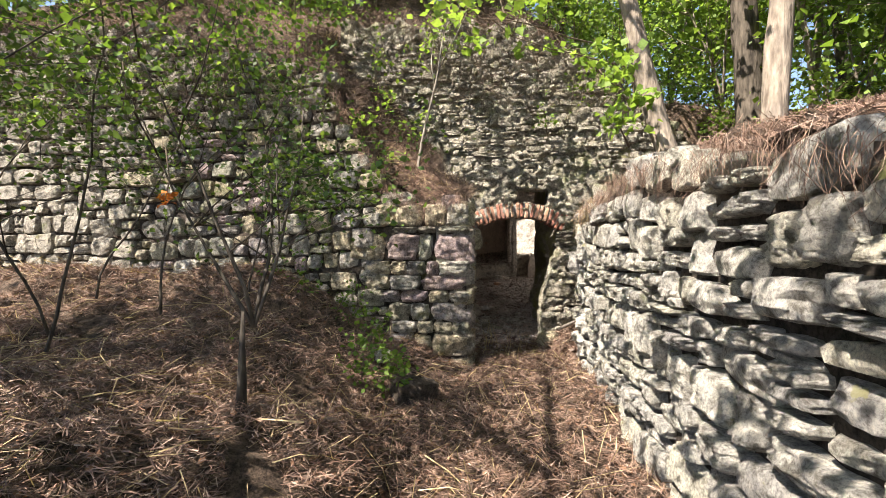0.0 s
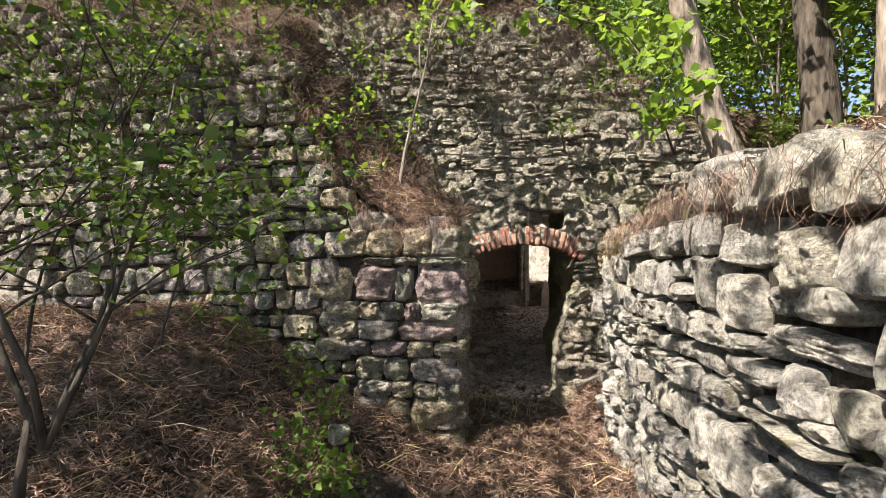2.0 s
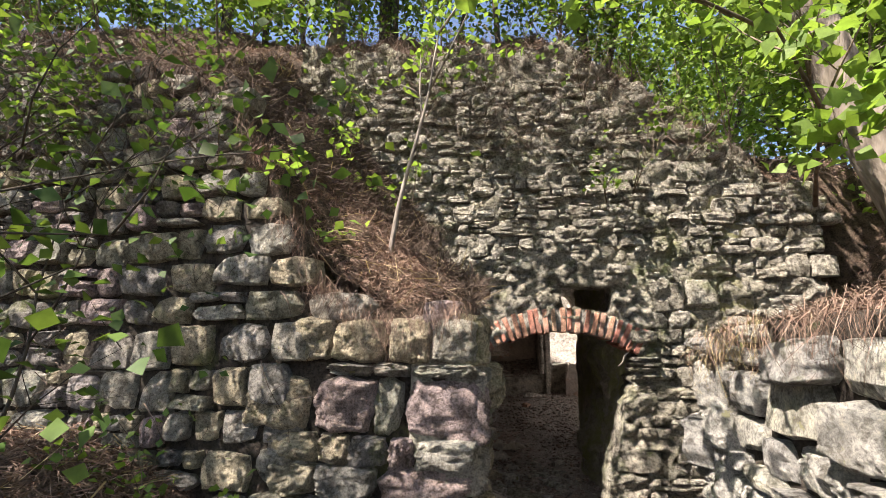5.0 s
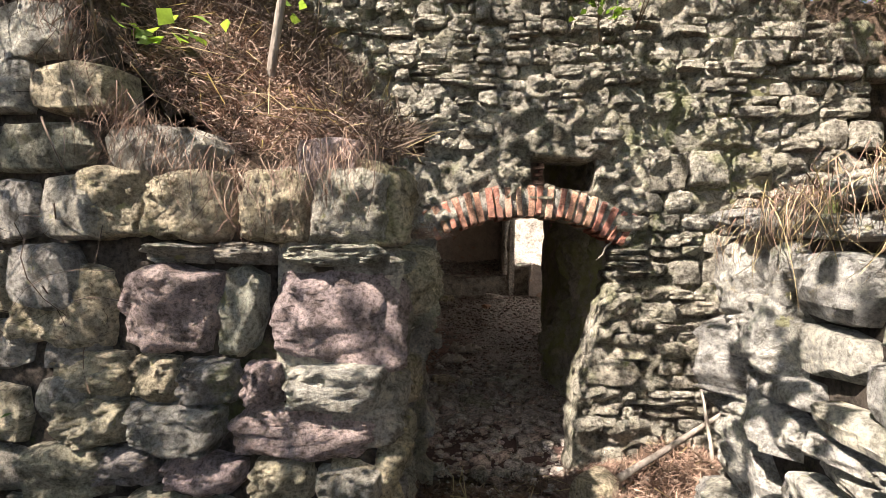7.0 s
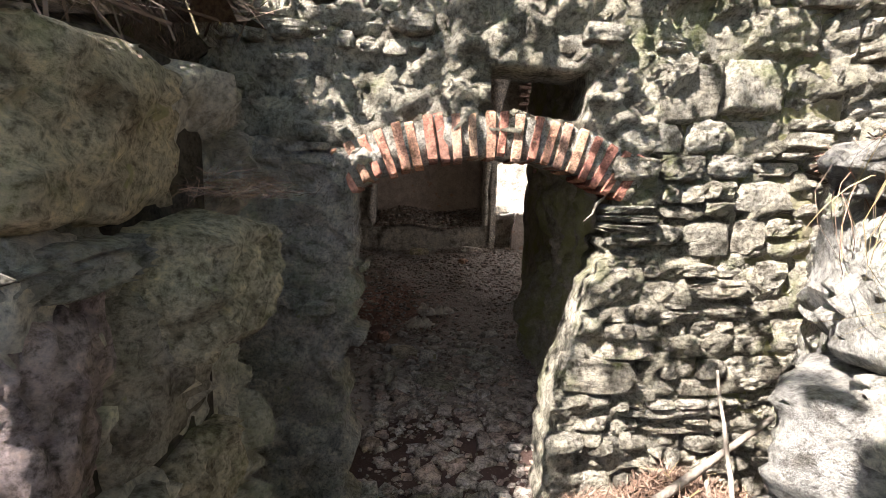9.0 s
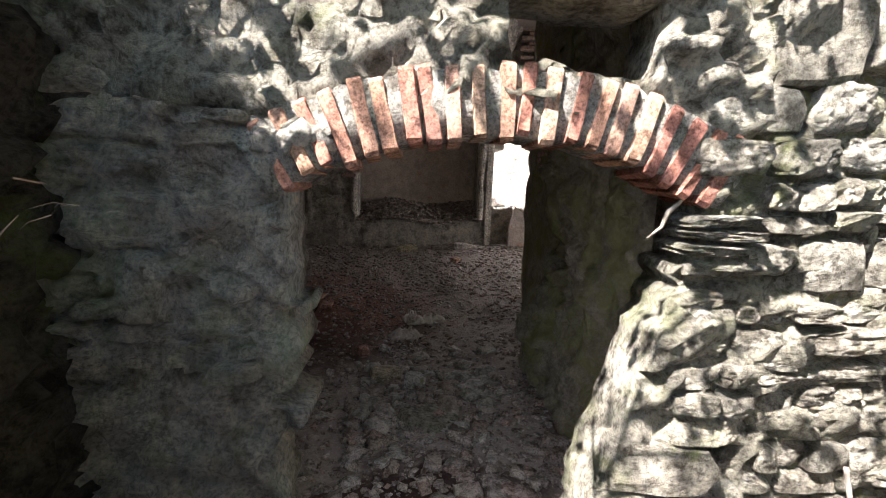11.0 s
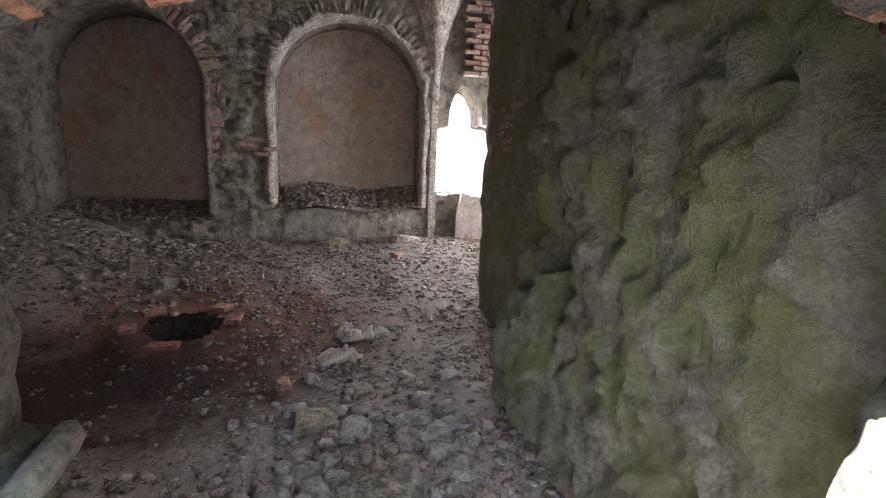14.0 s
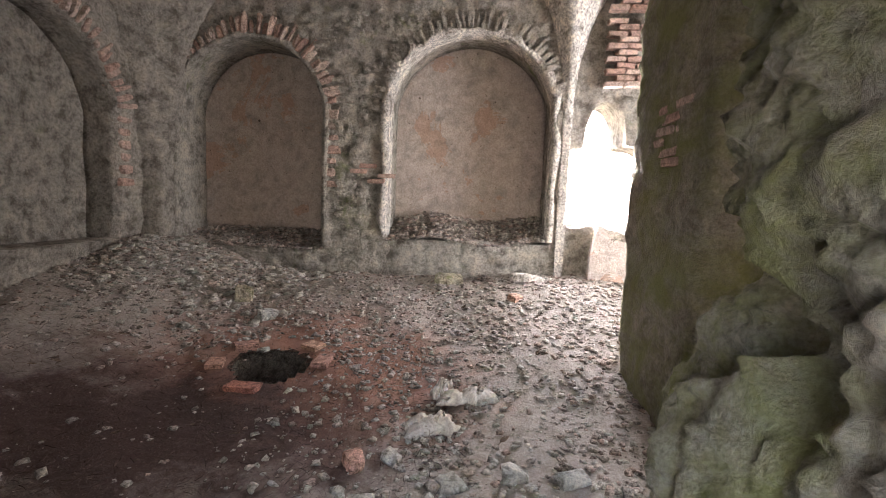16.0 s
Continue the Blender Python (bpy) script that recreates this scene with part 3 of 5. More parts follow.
def sheet(name, xs, ys, zf, keep, mat, jitter=0.0):
    X, Y = np.meshgrid(xs, ys, indexing="ij")
    Z = zf(X, Y)
    rng = np.random.RandomState(5)
    Z = Z + jitter * rng.normal(size=Z.shape)
    nx, ny = X.shape
    idx = np.arange(nx * ny).reshape(nx, ny)
    q = np.stack([idx[:-1, :-1], idx[1:, :-1], idx[1:, 1:], idx[:-1, 1:]], -1).reshape(-1, 4)
    cx, cy = ((X[:-1, :-1] + X[1:, 1:]) / 2).ravel(), ((Y[:-1, :-1] + Y[1:, 1:]) / 2).ravel()
    q = q[keep(cx, cy)]
    used = np.unique(q)
    back = -np.ones(nx * ny, int)
    back[used] = np.arange(len(used))
    v = np.stack([X, Y, Z], -1).reshape(-1, 3)[used]
    return new(name, big_mesh(name, v, back[q], mat, True))


ground = sheet("ground", grid_axis(-5, 4, 0.09, 150), grid_axis(-2, 15.5, 0.09, 150), ground_z,
               lambda x, y: ((x - HOLE[0]) / HOLE[2]) ** 2 + ((y - HOLE[1]) / HOLE[3]) ** 2 > 1, MAT_EARTH, 0.008)
tagged(ground, "brown earth covered with dry needles and twigs", "ground", kind="structure")


def bank_keep(x, y):
    left = (x < np.where(y < 6.0, 0.3 + 0.1 * (y - 5.25), -0.14 + 0.06 * np.sin(9 * y))) & (y > wall_left_y(x) + 0.12) & (y < 7.06)
    above = y > 7.06
    right = (x > wall_right_x(np.minimum(y, 5.6)) + 0.12) & (y < 7.06) & ~((y > 5.65) & (x < 1.85 + (y - 5.65) * 0.72)) & (x > 0.8)
    room = (y > 14.35) & (x > -4.2) & (x < 7)
    return (left | above | right) & ~room & (np.hypot(x, y) < 120)


bank = sheet("bank", grid_axis(-5, 5, 0.1, 130), grid_axis(-1, 9, 0.1, 130), bank_z, bank_keep, MAT_EARTH, 0.03)
tagged(bank, "steep earth bank above the walls under dry litter", "bank", kind="structure")

# ---- floor inside ----
def floor_keep(x, y):
    room = (x > -4.0) & (x < 6.0) & (y > 7.05) & (y < 14.5) & ~((y < 7.6) & ((x < 0.3) | (x > 2.2)))
    return room & (((x - HOLE[0]) / HOLE[2]) ** 2 + ((y - HOLE[1]) / HOLE[3]) ** 2 > 1)


floor = sheet("floor", np.arange(-4.1, 6.1, 0.06), np.arange(7.0, 14.6, 0.06), lambda x, y: ground_z(x, y) + 0.02, floor_keep, MAT_FLOOR, 0.008)
tagged(floor, "dusty floor with crushed mortar and a dark damp patch", "floor", kind="structure")

# ---- walls outside ----
M_LEFT = wall_frame((-7.0, wall_left_y(-7.0)), (0.2, 5.25))
LEFT_LEN = 7.34


def left_f(u, v):
    x = -7.0 + u * 0.99
    return np.maximum(v - left_top(x) - ragged(u, v, 0.05, 3, 1), u - LEFT_LEN)


wall_left = slab("wall_front", M_LEFT, 0, LEFT_LEN, -0.3, 4.7, 0.09, left_f, 0.5, 0.03, MAT_MORTAR, 1)
tagged(wall_left, "ruined rubble wall of grey and purple stones in rough courses", "wall")

M_REVEAL = wall_frame((0.27, 5.24), (0.33, 6.05))


def reveal_f(u, v):
    return np.maximum(v - 2.02 - 0.1 * np.clip(u, 0, 1) - ragged(u, v, 0.02, 3, 2), u - 0.78 - ragged(u, v, 0.04, 4, 12))


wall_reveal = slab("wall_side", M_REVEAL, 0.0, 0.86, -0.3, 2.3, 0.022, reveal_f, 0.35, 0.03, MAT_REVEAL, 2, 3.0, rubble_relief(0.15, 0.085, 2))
# Takes the mortar's tones, with shade already put into the earth colour.
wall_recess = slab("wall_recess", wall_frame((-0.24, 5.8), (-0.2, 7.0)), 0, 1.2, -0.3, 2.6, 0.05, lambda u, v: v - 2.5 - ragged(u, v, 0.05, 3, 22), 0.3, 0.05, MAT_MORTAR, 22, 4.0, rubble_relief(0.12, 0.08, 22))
tagged(wall_recess, "earth and rubble in the recess behind the corner, shade in its colour", "wall")
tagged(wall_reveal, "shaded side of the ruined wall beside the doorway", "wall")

M_DOOR = wall_frame((-1.6, 6.97), (3.6, 6.97))
DOOR_U, DOOR_HALF, DOOR_SPRING, DOOR_RISE = 2.735, 0.66, 1.805, 0.175


def door_f(u, v):
    x = u - 1.6
    wall = v - door_top(x) - ragged(u, v, 0.06, 4, 3)
    hole = arch_sdf(u - ragged(u, v, 0.085, 3.2, 4) * np.where(u < DOOR_U, 1.0, 0.4) * (v < DOOR_SPRING - 0.1) + np.where(u > DOOR_U, 0.27 * sstep(1.66, 0.5, v), 0.0), v, 2.71, 0.65, -1.0, DOOR_SPRING, DOOR_RISE)
    hole = np.minimum(hole, arch_sdf(u, v - 0.1, DOOR_U, DOOR_HALF, 1.5, DOOR_SPRING, DOOR_RISE))
    vent = box_sdf(u, v, 2.75, 3.21, 2.19, 2.41) - ragged(u, v, 0.03, 6, 5)
    return np.maximum(wall, np.maximum(-hole, -vent))


DOOR_RELIEF = rubble_relief(0.11, 0.06, 3)


def jamb_region(u, v):
    return np.maximum(u - 2.34, v - 2.02 - ragged(u, v, 0.08, 3, 41))


# Own slab so its paler colour can stand for bounced light.
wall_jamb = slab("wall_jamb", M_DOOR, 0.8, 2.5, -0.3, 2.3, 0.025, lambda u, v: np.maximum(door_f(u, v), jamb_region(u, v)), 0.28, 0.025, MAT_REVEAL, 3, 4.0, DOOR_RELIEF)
tagged(wall_jamb, "lichened lime rubble beside the doorway, bounced light in its colour, with a ragged edge", "wall")
wall_door = slab("wall_doorway", M_DOOR, 0, 5.2, -0.3, 5.2, 0.035, lambda u, v: np.maximum(door_f(u, v), -jamb_region(u, v)), 0.28, 0.025, MAT_RENDER, 3, 4.0, DOOR_RELIEF)
tagged(wall_door, "rubble wall with an arched doorway and a vent hole", "wall")

M_RIGHT = wall_frame((1.72, 5.6), (0.8, -2.4))
RIGHT_LEN = 8.05


def right_f(u, v):
    return np.maximum(v - (2.08 - 0.16 * sstep(2.0, 0.2, u) - 0.14 * sstep(2.4, 3.4, u) - 0.16 * sstep(3.6, 4.6, u) + 0.04 * np.sin(3 * u) + 0.03 * np.sin(11 * u)), -u)


wall_right = slab("wall_retaining", M_RIGHT, 0, RIGHT_LEN, -0.3, 2.4, 0.09, right_f, 0.5, 0.04, MAT_MORTAR, 4)
tagged(wall_right, "sunlit pale retaining wall of large split stones", "wall")

M_RETURN = wall_frame((2.85, 6.95), (1.8, 5.56))
wall_return = slab("wall_return", M_RETURN, 0, 1.68, -0.3, 3.4, 0.08, lambda u, v: v - 1.85 - 0.2 * sstep(0.8, 0.0, u), 0.4, 0.05, MAT_PALE, 5)
tagged(wall_return, "return of the retaining wall towards the doorway wall", "wall")

# ---- walls inside ----
M_PASS = wall_frame((2.08, 9.95), (1.9, 7.02))


PASS_ROCK = rubble_relief(0.12, 0.055, 6)


def boulder(u, v):
    a = 0.1 * np.exp(-((u - 0.75) / 0.35) ** 2 - ((v - 1.9) / 0.45) ** 2) + 0.2 * np.exp(-((u - 0.45) / 0.35) ** 2 - ((v - 0.5) / 0.45) ** 2)
    a = a + PASS_ROCK(u, v) + 0.04 * fbm(u * 6 + 4, v * 2.5, 8.0)
    return float(a - 0.06 * sstep(2.4, 2.9, u) - 0.25 * np.exp(-((u - 0.85) / 0.12) ** 2 - ((v - 1.15) / 0.3) ** 2))


def pass_f(u, v):
    end = 0.06 + 0.3 * sstep(0.75, 1.0, v) + 0.45 * np.exp(-((v - 1.25) / 0.28) ** 2)
    return np.maximum(end - u + ragged(u, v, 0.05, 3, 6), v - np.minimum(4.7, 3.4 + 0.9 * (2.9 - u)))


wall_pass = slab("wall_passage", M_PASS, 0, 2.92, -0.4, 4.7, 0.035, pass_f, 1.0, 0.06, MAT_GREEN, 6, 5.0, boulder)
tagged(wall_pass, "rough rock-like passage wall overgrown with green algae", "wall")

M_BACK = wall_frame((-3.7, 14.0), (6.0, 14.0))


def back_f(u, v):
    x = u - 3.7
    n1 = arch_sdf(x, v, 0.9, 1.12, 1.06, 2.95, 0.93)
    n2 = arch_sdf(x, v, -2.2, 1.07, 0.85, 2.85, 0.92)
    gap = np.minimum(box_sdf(x, v, 2.42, 3.2, 1.5, 2.2) - 0.2 - ragged(u, v, 0.08, 2.2, 7), np.hypot((x - 2.72) * 1.3, (v - 2.45) * 0.62) - 0.36)
    return np.maximum(np.maximum(np.maximum(-n1, -n2), -gap), v - (4.95 - 1.5 * sstep(3.2, 4.4, x)))


wall_back = slab("wall_niches", M_BACK, 0, 9.7, -0.4, 5.0, 0.05, back_f, 0.75, 0.03, MAT_PIER, 7, 4.0, rubble_relief(0.13, 0.03, 7))
tagged(wall_back, "inner wall with two arched niches and a ragged breach", "wall")
niche_wall = slab("wall_niche_back", wall_frame((-3.7, 14.72), (2.05, 14.72)), 0, 5.75, 0.4, 4.4, 0.12, lambda u, v: u * 0 - 1, 0.3, 0.03, MAT_PLASTER, 8, 2.0)
tagged(niche_wall, "stained pinkish plaster at the back of the niches", "wall")
M_INLEFT = wall_frame((-3.6, 7.2), (-3.6, 14.1))
wall_inleft = slab("wall_inner_side", M_INLEFT, 0, 6.9, -0.4, 4.6, 0.1, lambda u, v: -arch_sdf(u, v, 4.9, 1.2, 0.95, 2.6, 1.0), 0.5, 0.045, MAT_GREYWASH, 9, 2.5, rubble_relief(0.2, 0.03, 9))
tagged(wall_inleft, "inner side wall with an arched niche and grey plaster", "wall")
niche_side = slab("wall_niche_side", wall_frame((-4.06, 11.0), (-4.06, 14.0)), 0, 3.0, 0.4, 4.4, 0.15, lambda u, v: u * 0 - 1, 0.3, 0.03, MAT_GREYWASH, 10, 2.0)
wall_infront = slab("wall_inner_front", wall_frame((0.12, 7.44), (-3.8, 7.44)), 0, 3.92, -0.4, 4.25, 0.15, lambda u, v: u * 0 - 1, 0.3, 0.05, MAT_RENDER, 11)
pier = slab("wall_pier", wall_frame((2.35, 11.7), (2.42, 10.6)), 0, 1.1, -0.3, 4.9, 0.07, lambda u, v: u * 0 - 1, 0.7, 0.04, MAT_GREEN, 12)
# The arched opening is unseen, added to hold the side lamp.
wall_inright = slab("wall_inner_right", wall_frame((6.0, 14.2), (6.0, 9.2)), 0, 5.0, -0.4, 3.6, 0.15, lambda u, v: -arch_sdf(u, v, 2.2, 1.1, 0.5, 2.3, 0.8), 0.3, 0.03, MAT_PLASTER, 13)
wall_inroom = slab("wall_inner_far", wall_frame((6.1, 9.0), (2.6, 9.0)), 0, 3.5, -0.4, 3.5, 0.3, lambda u, v: u * 0 - 1, 0.3, 0.03, MAT_PLASTER, 14)


def vault():
    """Barrel vault over the room, with thickness."""
    xs, ys = np.linspace(-3.9, 6.2, 40), np.linspace(7.2, 14.3, 30)
    X, Y = np.meshgrid(xs, ys, indexing="ij")
    Z = np.minimum(4.35 + 0.5 * np.sin(np.pi * (Y - 7.2) / 7.1), bank_z(X, Y) - 0.2)
    v = np.concatenate([np.stack([X, Y, Z], -1).reshape(-1, 3), np.stack([X, Y, Z + 0.12], -1).reshape(-1, 3)])
    i = np.arange(40 * 30).reshape(40, 30)
    q = np.stack([i[:-1, :-1], i[:-1, 1:], i[1:, 1:], i[1:, :-1]], -1).reshape(-1, 4)
    return tagged(new("ceiling", big_mesh("ceiling", v, np.concatenate([q, q[:, ::-1] + 1200]), MAT_PLASTER, True)), "shallow vault of stained pinkish plaster", "ceiling", kind="structure")


vault()
yard_wall = slab("wall_yard", wall_frame((-3.0, 18.5), (9.0, 18.5)), 0, 12, -0.4, 4.5, 0.2, lambda u, v: u * 0 - 1, 0.4, 0.05, MAT_LIME, 15)
tagged(yard_wall, "sunlit pale wall seen through the breach", "wall")


def skylight(name, eye, target, w, h, power):
    """Stands in for the sky's light in an opening."""
    ob = new(name, bpy.data.lights.new(name, "AREA"))
    ob.data.shape, ob.data.size, ob.data.size_y, ob.data.energy = "RECTANGLE", w, h, power
    ob.data.color = (1.0, 0.96, 0.92)
    ob.matrix_world = look(eye, target)


skylight("breach_skylight", (2.75, 14.3, 1.8), (1.4, 10, 1.2), 1.0, 1.6, 8)
# Added lamp in the unseen side opening, to light the niches from the right.
skylight("unseen_side_light", (6.05, 12.0, 1.8), (0.8, 14.2, 1.9), 2.0, 2.2, 8)
skylight("doorway_skylight", (1.1, 7.32, 1.0), (1.5, 9.6, 0.7), 1.1, 1.7, 0.75)


def niche_ring(name, xc, half, v0, spring, rise, width, mat, label, left=True):
    """Pale edge of lime plaster round a niche, 2 cm proud."""
    rr = (half * half + rise * rise) / (2 * rise)
    a1 = math.asin(min(1.0, half / rr)) * (1 if rise < rr else 1)
    pts = [(xc - half, v0 + (spring - v0) * t / 8) for t in range(9)] if left else []
    pts += [(xc + rr * math.sin(a), spring + rise - rr + rr * math.cos(a)) for a in np.linspace(-a1, a1, 30)]
    pts += [(xc + half, spring - (spring - v0) * t / 8) for t in range(1, 9)]
    cx, cz = xc, spring
    verts, faces = [], []
    for k, (x, z) in enumerate(pts):
        if z <= spring:
            ox, oz = (1 if x > cx else -1), 0.0
        else:
            d = math.hypot(x - cx, z - (spring + rise - rr))
            ox, oz = (x - cx) / d, (z - (spring + rise - rr)) / d
        w = width * max(0.25, 1 + 1.6 * fbm(x * 5, z * 5, 2.0, 4))
        e = 0.012 * fbm(x * 9, z * 9, 6.0)
        for o, y in ((-0.012, 13.99 + 0.3), (-0.012 + e, 13.965), (w, 13.955 + 2 * e), (w + 0.02, 14.02)):
            verts.append((x + ox * o, y, z + oz * o))
    for k in range(len(pts) - 1):
        for i in range(3):
            faces.append((k * 4 + i, k * 4 + i + 1, k * 4 + 5 + i, k * 4 + 4 + i))
    return tagged(new(name, mesh_of(name, verts, faces, mat)), label, "plaster", kind="structure")


niche_ring("trim_niche", 0.9, 1.12, 1.1, 2.95, 0.93, 0.075, MAT_LIME, "pale lime plaster edge round the niche")
niche_ring("trim_dark_niche", -2.2, 1.07, 0.95, 2.85, 0.92, 0.05, MAT_PIER, "worn plaster edge round the dark niche")


def springer(name, x, y, r0, r1, z0, z1, a0, a1, mat, label):
    """Foot of a vault that flares out of a pilaster."""
    verts, faces, n, m_ = [], [], 18, 22
    for i in range(m_):
        z = -0.3 + (z1 + 0.3) * i / (m_ - 1)
        t = max(0.0, (z - z0) / (z1 - z0))
        r = r0 + (r1 - r0) * (1 - math.sqrt(max(0.0, 1 - t * t)))
        for k in range(n):
            a = a0 + (a1 - a0) * k / (n - 1)
            c = 1 / max(abs(math.cos(a)), abs(math.sin(a))) if t < 0.05 else 1 + 0.18 * abs(math.cos(2 * a))
            w = r * c * (1 + 0.06 * fbm(a * 2, z * 2, x))
            verts.append((x + w * math.cos(a), y + w * math.sin(a), z))
    for i in range(m_ - 1):
        for k in range(n - 1):
            faces.append((i * n + k, i * n + k + 1, i * n + n + k + 1, i * n + n + k))
    return tagged(new(name, mesh_of(name, verts, faces, mat)), label, "vault", kind="structure")


springer("vault_springer", -3.62, 14.02, 0.32, 1.5, 2.2, 4.75, -math.pi / 2 - 0.05, 0.05, MAT_GREYWASH, "flaring foot of the vault in the corner")
springer("vault_springer", 2.2, 14.02, 0.06, 0.9, 2.8, 4.8, -math.pi, 0.0, MAT_LIME, "flaring foot of the vault beside the breach")

# ---- masonry ----
def brick_shape(seed):
    """A worn brick in a unit box with chipped ends."""
    rng = random.Random(seed)
    verts, faces = [], []
    for k, z in enumerate((-0.5, -0.44, -0.15, 0.15, 0.44, 0.5)):
        s = 0.9 if k in (0, 5) else 1.0
        for x, y in ((-0.44, -0.5), (0.44, -0.5), (0.5, -0.46), (0.5, 0.5), (-0.5, 0.5), (-0.5, -0.46)):
            verts.append((x * s + rng.uniform(-0.05, 0.05), y * s + rng.uniform(-0.02, 0.02), z + rng.uniform(-0.015, 0.015)))
    for k in range(5):
        for i in range(6):
            j = (i + 1) % 6
            faces.append((k * 6 + i, k * 6 + j, k * 6 + 6 + j, k * 6 + 6 + i))
    faces += [tuple(reversed(range(6))), tuple(range(30, 36))]
    return verts, faces


BRICKS = [mesh_of("brick", *brick_shape(s), MAT_BRICK, False) for s in range(8)]
arch = tagged(new("brick_arch"), "red brick arch with wide pale mortar joints over the doorway", "arch")
arch.location = (DOOR_U - 1.6, 6.97, DOOR_SPRING)
ARCH_R = (DOOR_HALF ** 2 + DOOR_RISE ** 2) / (2 * DOOR_RISE)
ARCH_HALF = math.asin(DOOR_HALF / ARCH_R) + 0.02
rng = random.Random(11)
n_brick = 21
for i in range(n_brick):
    a = -ARCH_HALF + 2 * ARCH_HALF * (i + 0.5) / n_brick + rng.uniform(-0.006, 0.006)
    rad = ARCH_R + 0.108 + rng.uniform(-0.012, 0.012)
    m = Matrix.Translation((0, 0, DOOR_RISE - ARCH_R)) @ pose(0, 0, 0, 0, math.degrees(a), 0) @ pose(0, 0.112 + rng.uniform(-0.01, 0.01), rad, rng.uniform(-2, 2), rng.uniform(-3, 3), rng.uniform(-4, 4))
    part("brick", BRICKS[i % 8], arch, m=m @ Matrix.Diagonal((rng.uniform(0.038, 0.05), 0.26, rng.uniform(0.21, 0.25), 1)))


def arch_mortar():
    verts, faces, n = [], [], 70
    for i in range(n + 1):
        a = -ARCH_HALF - 0.02 + (2 * ARCH_HALF + 0.04) * i / n
        w = 0.012 * fbm(a * 20, 0, 0)
        for r, y in ((ARCH_R + 0.008 + w, 0.22), (ARCH_R + 0.012 + w, -0.004), (ARCH_R + 0.11, -0.014 + w), (ARCH_R + 0.215 + 2 * w, -0.006), (ARCH_R + 0.215 + 2 * w, 0.22)):
            verts.append((r * math.sin(a), y, r * math.cos(a) + DOOR_RISE - ARCH_R))
    for i in range(n):
        for k in range(5):
            k2 = (k + 1) % 5
            faces.append((i * 5 + k, i * 5 + 5 + k, i * 5 + 5 + k2, i * 5 + k2))
    return mesh_of("mortar", verts, faces, MAT_JOINT)


part("mortar", arch_mortar(), arch, "crumbling grey lime mortar")

def fine_meshes(mat):
    return [mesh_of("stone", v, f, mat) for v, f in FINE]


SET_STONE, SET_PALE = stone_meshes(MAT_STONE), stone_meshes(MAT_PALE)
SET_PURPLE, SET_OCHRE = stone_meshes(MAT_PURPLE), stone_meshes(MAT_OCHRE)
SET_RENDER = stone_meshes(MAT_RENDERSTONE)
SET_MIX = SET_STONE[:20] + SET_PURPLE[20:23] + SET_OCHRE[23:]



def corner_rows():
    """The large quoins at the corner beside the doorway: rows as bottom, top and the joints from the corner to the west."""
    rows = ((1.76, 2.02, (0.30, 0.04, -0.22, -0.55, -0.85), "sodo"), (1.69, 1.76, (0.30, -0.08, -0.3, -0.6), "sss"),
            (1.36, 1.69, (0.30, -0.12, -0.29, -0.66, -1.1), "pspo"), (1.2, 1.36, (0.30, -0.05, -0.2, -0.43, -0.62, -0.95), "spsos"),
            (1.02, 1.2, (0.30, -0.27, -0.62, -0.9), "rss"), (0.88, 1.02, (0.30, 0.07, -0.17, -0.5, -0.8), "ssps"),
            (0.66, 0.88, (0.30, -0.16, -0.38, -0.66), "sss"), (0.52, 0.66, (0.30, 0.1, -0.12, -0.3, -0.6), "ssos"),
            (0.26, 0.52, (0.30, -0.14, -0.34, -0.7), "oss"), (0.02, 0.26, (0.30, 0.06, -0.2, -0.6), "oss"))
    return rows


rng = random.Random(3)
FINE_STONE, FINE_OCHRE, FINE_PURPLE, FINE_PALE = (fine_meshes(m) for m in (MAT_STONE, MAT_OCHRE, MAT_PURPLE, MAT_PALE))
SETS = {"s": FINE_STONE, "o": FINE_OCHRE, "p": FINE_PURPLE, "r": FINE_PURPLE, "d": FINE_OCHRE}
for z0, z1, joints, kinds in corner_rows():
    for a, b, k in zip(joints, joints[1:], kinds):
        u, w, h = ((a + b) / 2 + 7.0) / 0.99, a - b, z1 - z0
        d = rng.uniform(0.2, 0.3)
        m = pose(u, d / 2 - 0.06 - rng.uniform(0, 0.04), (z0 + z1) / 2, rng.uniform(-3, 3), rng.uniform(-2, 2), rng.uniform(-3, 3)) @ Matrix.Diagonal((w + 0.012, d, h + 0.012, 1))
        part("stone", SETS[k][rng.randrange(14)], wall_left, m=m)


def left_rest(u, v):
    return np.maximum(left_f(u, v), np.where(v < 2.0, u - (-0.68 + 7.0) / 0.99, -1.0))


lay_stones(wall_left, rng, courses(rng, 0, LEFT_LEN, 0.2, 4.7, (0.13, 0.26), (0.16, 0.46)), left_rest, SET_MIX, 0.19, 0.075, (6.2, 1.8), 260, MAT_STONE, 0.02)
rng = random.Random(4)
lay_stones(wall_right, rng, courses(rng, 0, RIGHT_LEN, -0.2, 2.2, (0.1, 0.27), (0.18, 0.56), 0.08), right_f, FINE_PALE + SET_PALE[14:], 0.19, 0.085, (2.4, 1.0), 300, MAT_PALE, 0.02, 0.05)
rng = random.Random(5)
lay_stones(wall_return, rng, courses(rng, 0, 1.68, -0.2, 2.1, (0.16, 0.4), (0.3, 0.7)), lambda u, v: v - 1.85, FINE_PALE + SET_PALE[14:], 0.2, 0.03, (1, 1), 200, MAT_PALE)
rng = random.Random(6)
